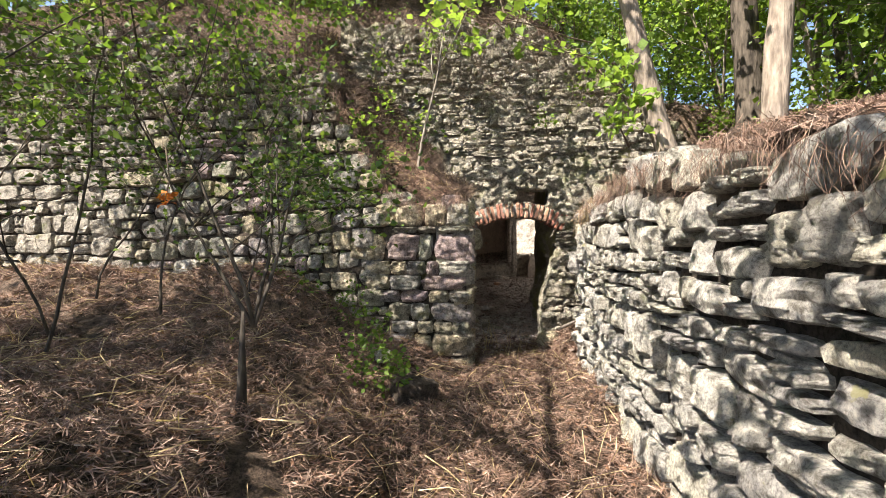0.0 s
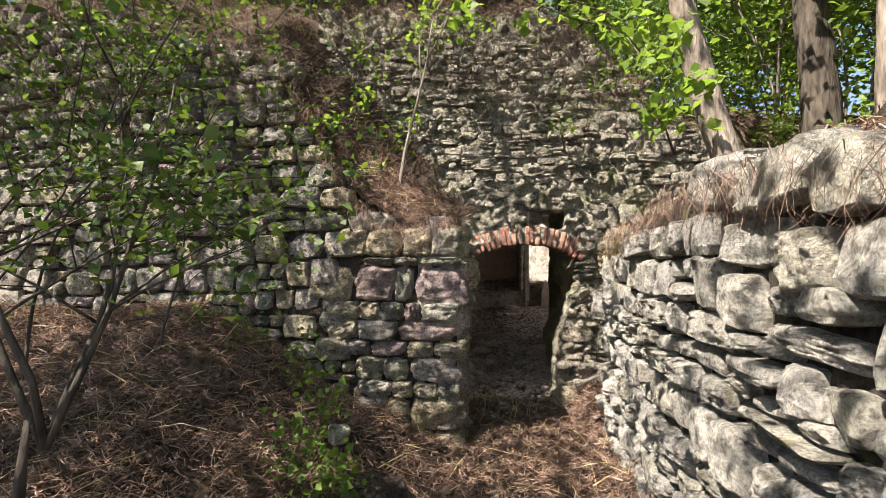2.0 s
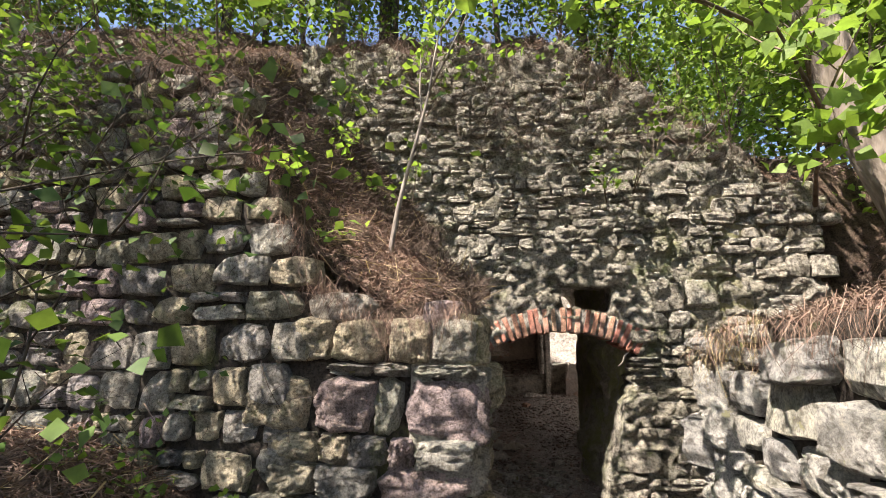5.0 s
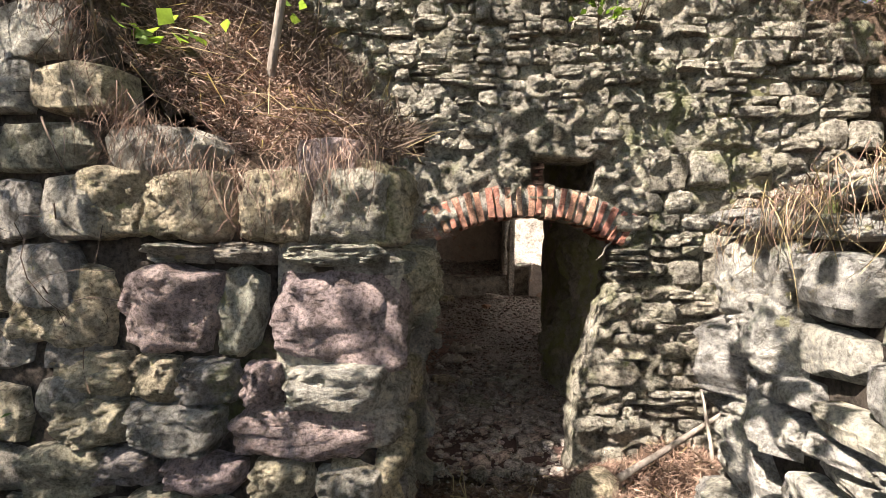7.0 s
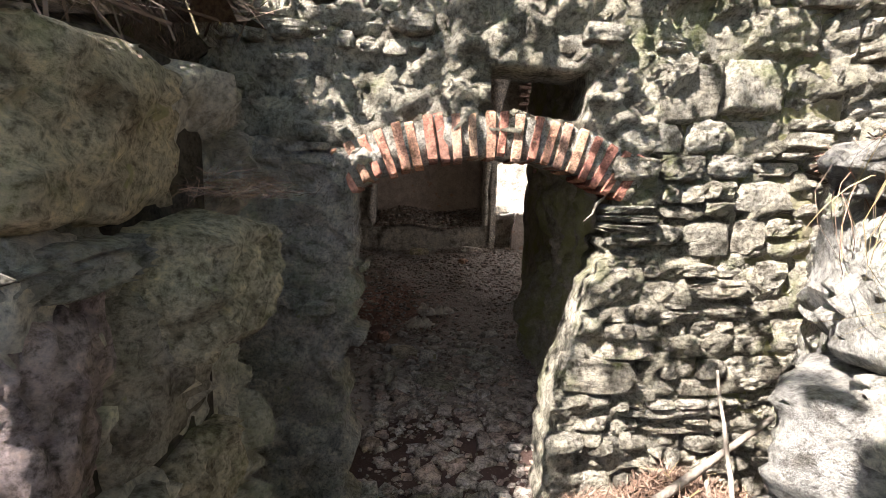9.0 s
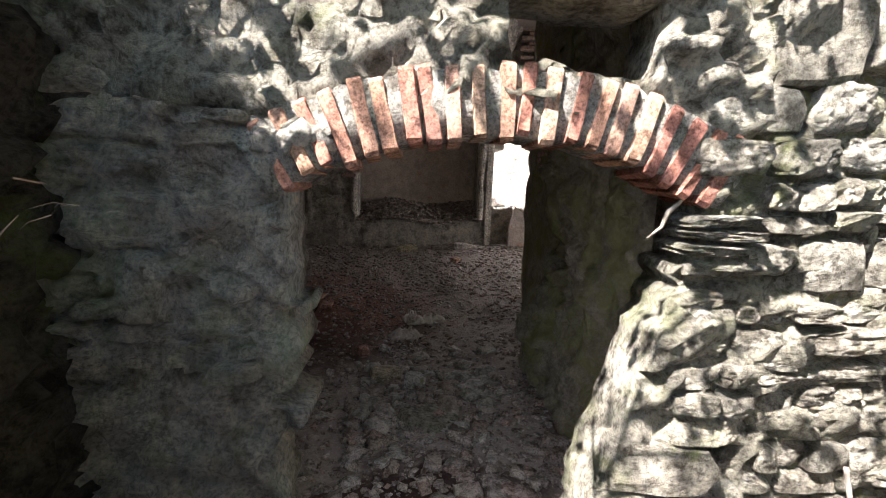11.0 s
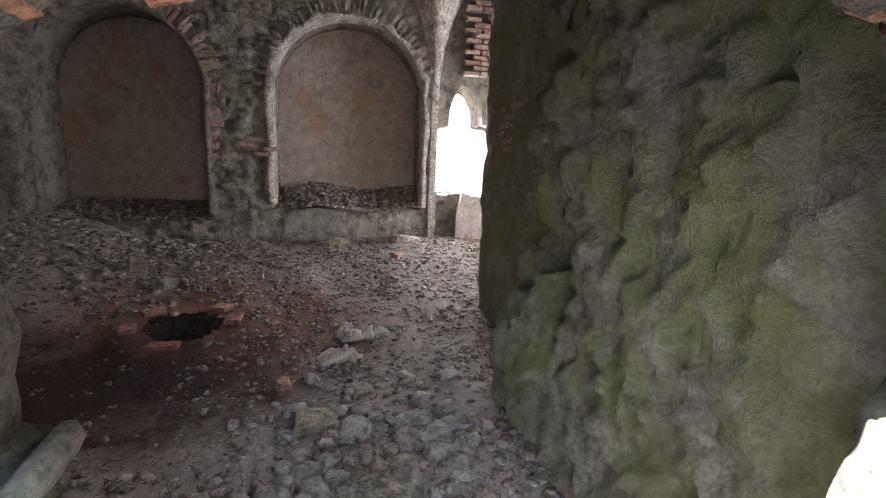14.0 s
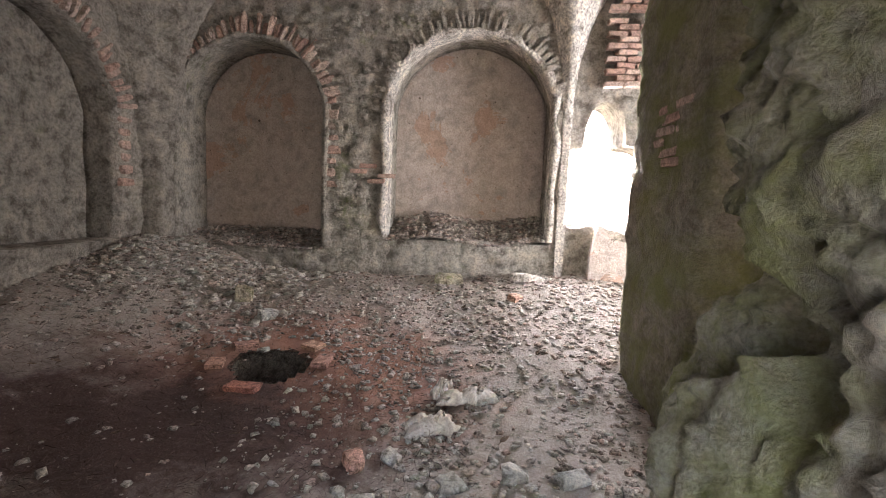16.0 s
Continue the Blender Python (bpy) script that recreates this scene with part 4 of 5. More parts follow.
for k in range(6):
    m = pose(0.1 + rng.uniform(-0.03, 0.03), 0.14, 0.0 + 0.335 * k, rng.uniform(-4, 4), rng.uniform(-4, 4), -30 + rng.uniform(-8, 8)) @ Matrix.Diagonal((0.5, 0.46, 0.35, 1))
    part("stone", FINE_PALE[k * 2], wall_right, m=m)
FINE_RENDER = fine_meshes(MAT_RENDERSTONE)
lay_stones(wall_door, rng, courses(rng, 3.0, 5.2, -0.2, 4.4, (0.1, 0.27), (0.16, 0.46), 0.05), lambda u, v: np.maximum(door_f(u, v), np.where(v < 2.5, 3.4, 3.55) - 0.25 * sstep(1.5, 0.6, v) + ragged(u, v, 0.08, 3, 9) - u), FINE_RENDER + SET_RENDER[14:], 0.13, 0.03, (3.7, 1.4), 200, MAT_RENDERSTONE)
for k in range(4):
    m = pose(3.47 + rng.uniform(-0.02, 0.02), 0.04, 1.605 + 0.047 * k, rng.uniform(-2, 2), rng.uniform(-2, 2), rng.uniform(-4, 4)) @ Matrix.Diagonal((0.25, 0.2, 0.042, 1))
    part("stone", FINE_RENDER[rng.randrange(14)], wall_door, m=m)
rng = random.Random(8)
lay_stones(wall_door, rng, courses(rng, 0, 3.5, 2.5, 4.75, (0.07, 0.15), (0.1, 0.28), 0.06), lambda u, v: door_f(u, v) + 0.05 + 0.3 * (ragged(u, v, 1.0, 2.0, 31) < 0.1), SET_RENDER, 0.15, 0.03, (2.7, 2.6), 100, MAT_RENDERSTONE)
rng = random.Random(7)
for z0, z1, joints, kinds in ((1.74, 2.06, (-0.04, 0.42), "d"), (1.66, 1.75, (-0.03, 0.2, 0.42), "ss"), (1.3, 1.67, (-0.03, 0.16, 0.5), "ps"),
                              (1.08, 1.3, (-0.04, 0.3, 0.52), "so"), (0.84, 1.08, (-0.04, 0.24, 0.48), "os"), (0.55, 0.84, (-0.04, 0.36, 0.55), "ss"), (0.25, 0.55, (-0.04, 0.22, 0.52), "so"), (-0.05, 0.25, (-0.04, 0.3, 0.55), "ss")):
    for a, b, k in zip(joints, joints[1:], kinds):
        m = pose((a + b) / 2, 0.03, (z0 + z1) / 2, rng.uniform(-3, 3), rng.uniform(-5, 5), rng.uniform(-4, 4)) @ Matrix.Diagonal((b - a - 0.01, 0.24, z1 - z0 - 0.005, 1))
        part("stone", SETS[k][rng.randrange(14)], wall_reveal, m=m)
# These stones share the tones raised for bounced light.
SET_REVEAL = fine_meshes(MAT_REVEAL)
rng = random.Random(12)
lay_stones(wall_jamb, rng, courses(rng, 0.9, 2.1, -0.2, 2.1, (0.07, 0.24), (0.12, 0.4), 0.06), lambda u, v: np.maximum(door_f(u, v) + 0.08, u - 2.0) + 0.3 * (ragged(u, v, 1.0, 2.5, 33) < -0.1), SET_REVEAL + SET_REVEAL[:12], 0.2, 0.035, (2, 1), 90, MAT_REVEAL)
m = pose(0.44, -0.01, 1.63, 4, -3, 6) @ Matrix.Diagonal((0.4, 0.36, 0.28, 1))
part("stone", FINE_OCHRE[5], wall_reveal, m=m)
SET_PIER = stone_meshes(MAT_PIER)
rng = random.Random(15)
lay_stones(wall_back, rng, courses(rng, 0, 9.7, 0.6, 4.2, (0.09, 0.2), (0.12, 0.34), 0.03), lambda u, v: np.maximum(back_f(u, v) + 0.2, np.maximum(np.abs(u - 3.05) - 0.36, v - 3.7)), SET_PIER, 0.14, 0.025, (3, 2), 150, MAT_PIER)
lay_stones(wall_back, rng, courses(rng, 0, 9.7, 3.5, 4.5, (0.09, 0.18), (0.12, 0.3), 0.03), lambda u, v: np.maximum(back_f(u, v) + 0.2, np.maximum(np.abs(u - 3.1) - 0.9, v - 4.15)), SET_PIER, 0.12, 0.02, (3, 4), 60, MAT_PIER)

# ---- litter ----
nrng = np.random.RandomState(21)


def scatter(n, x0, x1, y0, y1, keep, zf):
    x, y = nrng.uniform(x0, x1, n), nrng.uniform(y0, y1, n)
    k = keep(x, y)
    x, y = x[k], y[k]
    return np.stack([x, y, zf(x, y)], 1)


def slope_dirs(p, zf, down=0.6):
    """Directions lying on the ground, drawn downhill."""
    n, e = len(p), 0.05
    gx, gy = (zf(p[:, 0] + e, p[:, 1]) - p[:, 2]) / e, (zf(p[:, 0], p[:, 1] + e) - p[:, 2]) / e
    d = nrng.normal(size=(n, 3))
    down = np.where(np.hypot(gx, gy) > 0.5, down, 0.1)
    d[:, 0] -= down * np.clip(gx, -3, 3)
    d[:, 1] -= down * np.clip(gy, -3, 3)
    steep = np.hypot(gx, gy) > 0.6
    d[:, 2] = np.where(steep, 0.7 * d[:, 2], d[:, 0] * np.clip(gx, -3, 3) + d[:, 1] * np.clip(gy, -3, 3) + 0.25 * nrng.normal(size=n))
    return d


def front_keep(x, y):
    clump = np.sin(3 * x + 2 * np.sin(2 * y)) * np.sin(2.6 * y + x) + 0.5 * np.sin(7 * x + 5 * y) > -1.1
    return (y < np.where(x < 0.25, wall_left_y(x) - 0.03, np.where(x < 2.6, 6.95, 0))) & (x < np.where(y < 5.5, wall_right_x(y) - 0.02, 1.7 + (y - 5.5) * 0.7)) & clump


def litter(name, p, zf, length, width, mat, label, down=0.6, lift=0.012):
    n = len(p)
    p = p + np.stack([np.zeros(n), np.zeros(n), lift + 0.02 * np.abs(nrng.normal(size=n))], 1)
    v, q = strands(nrng, p, slope_dirs(p, zf, down), nrng.uniform(*length, n), nrng.uniform(*width, n))
    return tagged(new(name, big_mesh(name, v, q, mat)), label, "litter", kind="stuff")


litter("needle_litter", scatter(150000, -5, 2.6, 0.3, 7, front_keep, ground_z), ground_z, (0.03, 0.13), (0.0014, 0.0042), MAT_NEEDLE, "reddish brown dry needles and fern bits on the ground")
litter("twig_litter", scatter(2200, -5, 2.6, 0.3, 7, front_keep, ground_z), ground_z, (0.12, 0.5), (0.002, 0.005), MAT_GRASS, "pale dry stalks and thin twigs on the ground", lift=0.03)
p = scatter(11000, -5, 2.6, 0.3, 7, front_keep, ground_z) + np.array([0, 0, 0.012])
v, q = leaf_cloud(nrng, p, nrng.uniform(0.02, 0.05, len(p)), 0.0)
tagged(new("leaf_litter", big_mesh("leaf_litter", v, q, MAT_LITTER)), "curled brown dead leaves on the ground", "litter", kind="stuff")


def gully_keep(x, y):
    return bank_keep(x, y) & (x < 0.5) & (x > -1.9) & (y < 6.97)


litter("bank_litter", scatter(60000, -1.9, 0.5, 5.2, 6.98, lambda x, y: gully_keep(x, y) & (((x + 0.45) / 0.55) ** 2 + ((y - 5.6) / 0.5) ** 2 < 1 + 0.4 * np.sin(7 * y + 5 * x)), bank_z), bank_z, (0.02, 0.09), (0.0012, 0.003), MAT_NEEDLE, "dry brown needles and roots lying on the bank", 0.15, 0.02)
litter("gully_roots", scatter(26000, -1.9, 0.5, 5.2, 6.98, lambda x, y: gully_keep(x, y) & (((x + 0.45) / 0.5) ** 2 + ((y - 5.6) / 0.45) ** 2 > 0.8), bank_z), bank_z, (0.05, 0.28), (0.0012, 0.0035), MAT_ROOT, "dark roots and humus on the upper bank", 0.2, 0.03)
litter("bank_stalks", scatter(500, -1.9, 0.5, 5.2, 6.98, gully_keep, bank_z), bank_z, (0.1, 0.45), (0.001, 0.003), MAT_GRASS, "pale dry stalks hanging down the bank", 0.3, 0.03)
litter("crest_litter", scatter(50000, -7, 4.5, 5.3, 9.5, lambda x, y: bank_keep(x, y) & ~gully_keep(x, y) & ((y > 7.06) | (x < 0)), bank_z), bank_z, (0.03, 0.15), (0.0015, 0.0035), MAT_NEEDLE, "brown litter and roots along the wall top", 0.2, 0.02)
litter("terrace_litter", scatter(90000, 0.9, 5.5, 0, 7, lambda x, y: bank_keep(x, y) & (x > 0.9), bank_z), bank_z, (0.03, 0.14), (0.0012, 0.003), MAT_NEEDLE, "reddish needles covering the terrace above the retaining wall", 0.15, 0.02)


def hanging(name, edge, n, drop, mat, label, out=(0, 0)):
    """Dry grass and needles hanging over a wall's top; edge: a function from 0..1 to a place."""
    t = nrng.uniform(0, 1, n)
    p = np.array([edge(a) for a in t])
    L = nrng.uniform(*drop, n)
    d = np.stack([out[0] + 0.4 * nrng.normal(size=n), out[1] + 0.25 * nrng.normal(size=n), -np.ones(n)], 1)
    p = p + 0.03 * nrng.normal(size=(n, 3))
    p[:, 2] -= L * 0.35
    v, q = strands(nrng, p, d, L, nrng.uniform(0.0006, 0.0016, n), 0.3, 4)
    return tagged(new(name, big_mesh(name, v, q, mat)), label, "dry grass", kind="stuff")


def right_edge(a):
    y = 0.4 + 5.1 * a
    c = 0.5 + 0.5 * math.sin(9 * a + 2) * math.sin(23 * a)
    return (wall_right_x(y) - 0.07, y, float(bank_z(wall_right_x(y) + 0.1, y)) + 0.02 - 0.05 * c)


hanging("recess_roots", lambda a: (-0.14 + 0.06 * math.sin(40 * a), 6.02 + 0.95 * a, float(bank_z(-0.15, 6.02 + 0.95 * a)) + 0.02), 1500, (0.1, 0.6), MAT_ROOT, "dark roots hanging into the recess", (0.15, -0.1))
hanging("hanging_needles", right_edge, 1700, (0.05, 0.28), MAT_NEEDLE, "dry needles hanging over the top of the retaining wall", (-0.1, 0))
hanging("hanging_grass", lambda a: right_edge(0.84 + 0.15 * a), 130, (0.1, 0.4), MAT_GRASS, "long dry grass hanging over the end of the retaining wall", (-0.15, 0.1))


def left_edge(a):
    x = -1.3 + 1.55 * a
    return (x, wall_left_y(x) - 0.02, float(left_top(x)) + 0.03)


hanging("hanging_roots", left_edge, 2200, (0.05, 0.3), MAT_NEEDLE, "dry roots and needles hanging over the ruined corner", (0, -0.15))
hanging("crest_roots", lambda a: (-6.5 + 5.2 * a, wall_left_y(-6.5 + 5.2 * a) - 0.03, float(left_top(-6.5 + 5.2 * a)) + 0.02), 1500, (0.08, 0.35), MAT_NEEDLE, "dry roots hanging over the wall top", (0, -0.15))
hanging("doorway_roots", lambda a: (-1.5 + 5 * a, 6.93, float(door_top(-1.5 + 5 * a)) + 0.02), 1300, (0.15, 0.7), MAT_ROOT, "dark roots hanging over the wall above the doorway", (0, -0.15))


# ---- trees and bushes ----
def grow(rng, start, way, length, r, depth, out, tips, bend=0.25, split=(2, 4), up=0.1, level=0):
    """Grows a limb with side limbs: (level, tube) into out, twig points into tips."""
    pts, p, d = [Vector(start)], Vector(start), Vector(way).normalized()
    n = max(3, int(length / 0.22))
    for i in range(n):
        d = (d + Vector((rng.uniform(-1, 1), rng.uniform(-1, 1), rng.uniform(-1, 1) + up)) * bend * 0.4).normalized()
        p = p + d * length / n
        pts.append(p.copy())
    out.append((level, tube(pts, [r * (1 - 0.75 * i / n) for i in range(n + 1)], 6 if r < 0.03 else 12, 0.15, rng.random())))
    if depth == 0:
        tips += [pts[i] for i in range(max(1, n // 3), n + 1)]
        return
    for _ in range(rng.randint(*split)):
        k = rng.randint(max(1, n // 3), n)
        side = Vector((rng.uniform(-1, 1), rng.uniform(-1, 1), rng.uniform(-0.3, 0.7)))
        grow(rng, pts[k], d * 0.5 + side, length * rng.uniform(0.4, 0.65), r * 0.45, depth - 1, out, tips, bend, split, up, level + 1)
    tips.append(pts[-1])


def plant(name, label, category, seed, base, way, length, r, depth, leaves, leaf, spread, mat, bark, split=(2, 4), bend=0.25, droop=0.3, up=0.1, group="", stems=1, narrow=0.42, into=None):
    """A tree, bush or sapling: tapered stems with limbs and twigs, and a crown of single leaves on the twigs."""
    rng, nr = random.Random(seed), np.random.RandomState(seed)
    tubes, tips = [], []
    for s in range(stems):
        w = Vector(way) + (Vector((rng.uniform(-0.6, 0.6), rng.uniform(-0.5, 0.5), 0)) if s else Vector())
        grow(rng, base, w, length * (1 if s == 0 else rng.uniform(0.6, 0.95)), r, depth, tubes, tips, bend, split, up)
    top = into or tagged(new(name), label, category, group)
    for lv, tb in tubes:
        if lv == 0:
            part(("limb" if into else "trunk") if r > 0.04 or into else "stem", mesh_of("trunk", *tb, bark), top)
        elif lv == 1:
            part("limb", mesh_of("limb", *tb, bark), top)
    twigs = [tb for lv, tb in tubes if lv > 1]
    if twigs:
        tagged(part("twig_tangle", mesh_of("twig_tangle", *join_tubes(twigs), bark), top), kind="stuff")
    c = np.array([tips[i] for i in nr.randint(0, len(tips), leaves)]) + spread * nr.normal(size=(leaves, 3)) * np.array([1, 1, 0.7])
    v, q = leaf_cloud(nr, c, nr.uniform(0.6, 1.25, leaves) * leaf, droop, narrow)
    tagged(part("crown", big_mesh("crown", v, q, mat), top), kind="stuff")
    return top


# foreground bush and saplings
bush = plant("bush", "dark-stemmed leafy bush growing from the litter", "bush", 1, (-1.22, 2.75, 0.5), (0.02, 0.05, 1), 0.62, 0.035, 0, 1, 0.02, 0.05, MAT_LEAF_DARK, MAT_BARK_DARK, bend=0.1)
for k, (w, L) in enumerate((((-0.75, 0.15, 1), 1.5), ((0.3, 0.3, 1), 1.5), ((-0.25, -0.1, 1.1), 1.7), ((0.05, 0.5, 1), 1.6))):
    plant("bush_limb", "dark leafy limbs of the bush with small green leaves", "bush", 10 + k, (-1.16, 2.8, 1.02), w, L, 0.014, 2, 600, 0.042, 0.14, MAT_LEAF_DARK, MAT_BARK_DARK, (3, 5), 0.4, into=bush)
for k, (b, w, L, n, mt) in enumerate((((-2.3, 1.8, 0.5), (0.08, 0.1, 1), 2.3, 900, MAT_LEAF), ((-3.2, 3.7, 0.8), (0.1, 0.0, 1), 2.6, 1000, MAT_LEAF_DARK), ((-4.1, 3.3, 0.8), (0.15, 0.0, 1), 2.9, 1000, MAT_LEAF_DARK), ((-2.7, 3.1, 0.8), (0.22, 0.05, 1), 2.8, 1100, MAT_LEAF_DARK), ((-3.5, 4.6, 1.0), (0.06, 0.1, 1), 3.0, 1100, MAT_LEAF_DARK), ((-2.6, 4.2, 0.9), (-0.2, 0.1, 1), 2.4, 420, MAT_LEAF), ((-4.6, 4.2, 1.0), (0.1, 0.1, 1), 3.0, 900, MAT_LEAF), ((-2.0, 4.7, 0.9), (-0.05, 0.1, 1), 1.7, 200, MAT_LEAF_DARK))):
    plant("sapling", "slender sapling with thin dark stem and small green leaves", "sapling", 30 + k, b, w, L, 0.012, 2, int(n * (1.1 if b[1] > 4 else 2.1)), 0.048, 0.2, mt, MAT_BARK_DARK, (4, 6), 0.65, group="saplings before the wall")
plant("bank_sapling", "young sapling with a pale bare stem growing on the bank", "sapling", 51, (-0.33, 5.82, 2.38), (0.14, 0.0, 1), 1.9, 0.024, 2, 300, 0.075, 0.1, MAT_LEAF_BRIGHT, MAT_STICK, (3, 4), 0.25, 0.4)
for k, b in enumerate(((-0.75, 6.1, 3.0), (-1.05, 6.6, 3.4), (-0.3, 6.4, float(bank_z(-0.3, 6.4)) - 0.03), (-0.85, 5.5, 2.35))):
    plant("bank_seedling", "small seedling with bright leaves on the bank", "seedling", 60 + k, b, (0.2, -0.4, 1), 0.75, 0.006, 1, 44, 0.075, 0.06, MAT_LEAF_BRIGHT, MAT_TWIG, (2, 3), 0.5, group="seedlings on the bank")
for k, (b, n) in enumerate((((-1.95, 5.25, 0.95), 90), ((-1.05, 5.1, 0.6), 100), ((-0.75, 4.7, 0.45), 90), ((-1.5, 5.2, 0.9), 80), ((-0.5, 3.9, 0.2), 160), ((-0.75, 4.2, 0.3), 120))):
    plant("low_plant", "low green plant with soft leaves at the wall foot", "plant", 70 + k, b, (0.1, -0.3, 1), 0.42, 0.005, 1, n, 0.055, 0.06, MAT_LEAF, MAT_TWIG, (3, 5), 0.5, group="plants at the wall foot", stems=4)

# trees on the terrace
leaning_tree = plant("leaning_tree", "grey-barked tree leaning over the retaining wall with spring leaves", "tree", 81, (2.42, 4.75, 2.2), (-0.25, 0.02, 1), 6.5, 0.12, 3, 2000, 0.09, 0.22, MAT_LEAF, MAT_BARK, (3, 5), 0.2)
plant("dark_tree", "dark-trunked tree standing on the terrace", "tree", 82, (4.2, 6.2, 2.45), (0.0, 0.03, 1), 9.0, 0.2, 3, 2500, 0.09, 0.25, MAT_LEAF, MAT_BARK_DARK, (3, 5), 0.08)
plant("grey_tree", "smooth grey tree trunk leaning beside the dark one", "tree", 83, (2.88, 4.0, 2.2), (0.13, 0.08, 1), 8.0, 0.115, 3, 2500, 0.09, 0.25, MAT_LEAF, MAT_BARK, (3, 5), 0.08)
# overhanging branch with bright leaves
for k, (b, w, L) in enumerate((((1.9, 4.75, 3.4), (-1, -0.55, -0.1), 1.5), ((1.7, 4.9, 3.7), (-1, -0.6, -0.2), 1.7), ((1.95, 4.7, 3.0), (-0.6, -0.6, 0.1), 1.0), ((2.0, 4.9, 2.6), (-0.4, -0.5, 0.15), 0.8))):
    plant("leafy_branch", "overhanging branch with bright spring-green leaves", "branch", 90 + k, b, w, L, 0.012, 2, 150, 0.09, 0.06, MAT_LEAF_BRIGHT, MAT_TWIG, (3, 4), 0.3, 0.45, into=leaning_tree)

# woods on the bank behind
rng = random.Random(77)
for k in range(34):
    x, y = rng.uniform(-9, 22), rng.uniform(8.5, 22)
    if k < 14:
        x, y = rng.uniform(5, 16), rng.uniform(1.5, 11)
    if -12 < x < 5 and y > 9.3:
        y = rng.uniform(7.8, 9.3)
    z = float(bank_z(x, y))
    plant("woodland_tree", "slim woodland tree with a light green crown on the bank", "tree", 100 + k, (x, y, z - 0.1), (rng.uniform(-0.1, 0.1), rng.uniform(-0.1, 0.1), 1), rng.uniform(5, 8), rng.uniform(0.05, 0.12), 2, 2400, 0.17, 0.6, rng.choice((MAT_LEAF, MAT_LEAF, MAT_LEAF_BRIGHT)), rng.choice((MAT_BARK, MAT_BARK_DARK)), (5, 8), 0.15, group="woods on the bank")
for k in range(12):
    x, y = -9 + 1.0 * k + rng.uniform(-0.4, 0.4), rng.uniform(8.0, 10.5)
    plant("woodland_tree", "young woodland tree with a leafy crown above the ruin", "tree", 300 + k, (x, y, float(bank_z(x, y)) - 0.1), (rng.uniform(-0.15, 0.15), rng.uniform(-0.25, 0.0), 1), rng.uniform(2.6, 4.0), rng.uniform(0.03, 0.06), 2, 1500, 0.12, 0.45, rng.choice((MAT_LEAF, MAT_LEAF_BRIGHT)), MAT_BARK_DARK, (6, 9), 0.25, group="woods on the bank")
for k in range(44):
    x = rng.uniform(-7.5, 3.2) if k < 36 else rng.uniform(4.2, 8)
    y = rng.uniform(7.2, 9.8) if k < 36 else rng.uniform(4.5, 8)
    if k > 22 and x < -1.8:
        y = rng.uniform(6.0, 7.6)
    plant("undergrowth", "leafy undergrowth on top of the bank", "bush", 140 + k, (x, y, float(bank_z(x, y))), (rng.uniform(-0.3, 0.3), rng.uniform(-0.5, 0.1), 1), rng.uniform(0.9, 1.6), 0.012, 2, 560, 0.075, 0.14, rng.choice((MAT_LEAF, MAT_LEAF_BRIGHT, MAT_LEAF_DARK)), MAT_TWIG, (4, 6), 0.5, group="undergrowth on the bank", stems=2)
# trees that shade the path from behind
for k, (x, y) in enumerate(((-5.0, -2.0), (-3.9, -0.6), (-1.5, -3.5), (-6.9, 1.9), (-0.8, -1.6), (-6.0, 0.2), (-5.4, 1.4))):
    plant("shade_tree", "tall leafy tree that shades the walls", "tree", 170 + k, (x, y, 0.3), (0.12, 0.12, 1), 6.4, 0.1, 3, 2300, 0.105, 0.3, MAT_LEAF, MAT_BARK, (4, 6), 0.15, group="trees behind the path")
for k in range(26):
    x, y = rng.uniform(4.0, 15), rng.uniform(0.5, 13)
    plant("thicket", "light green woodland thicket on the terrace", "bush", 200 + k, (x, y, float(bank_z(x, y)) - 0.05), (rng.uniform(-0.2, 0.2), rng.uniform(-0.2, 0.2), 1), rng.uniform(2.0, 4.2), 0.025, 2, 1300, 0.13, 0.34, rng.choice((MAT_LEAF, MAT_LEAF_BRIGHT)), MAT_BARK, (5, 8), 0.3, group="thicket on the terrace", stems=2)

# roots, twigs and seedlings on the walls
def face_roots(name, n, x0, x1, z0, z1, y, label, L=(0.1, 0.5)):
    x, z = nrng.uniform(x0, x1, n), nrng.uniform(z0, z1, n)
    yy = (wall_left_y(x) if y is None else np.full(n, y)) - nrng.uniform(0.03, 0.14, n)
    k = z < (left_top(x) if y is None else door_top(x)) + 0.1
    p = np.stack([x, yy, z], 1)[k]
    d = nrng.normal(size=(len(p), 3)) * np.array([0.8, 0.35, 0.6]) + np.array([0.2, 0, -0.7])
    v, q = strands(nrng, p, d, nrng.uniform(*L, len(p)), nrng.uniform(0.0008, 0.003, len(p)), 0.35, 4)
    return tagged(new(name, big_mesh(name, v, q, MAT_ROOT)), label, "roots", kind="stuff")


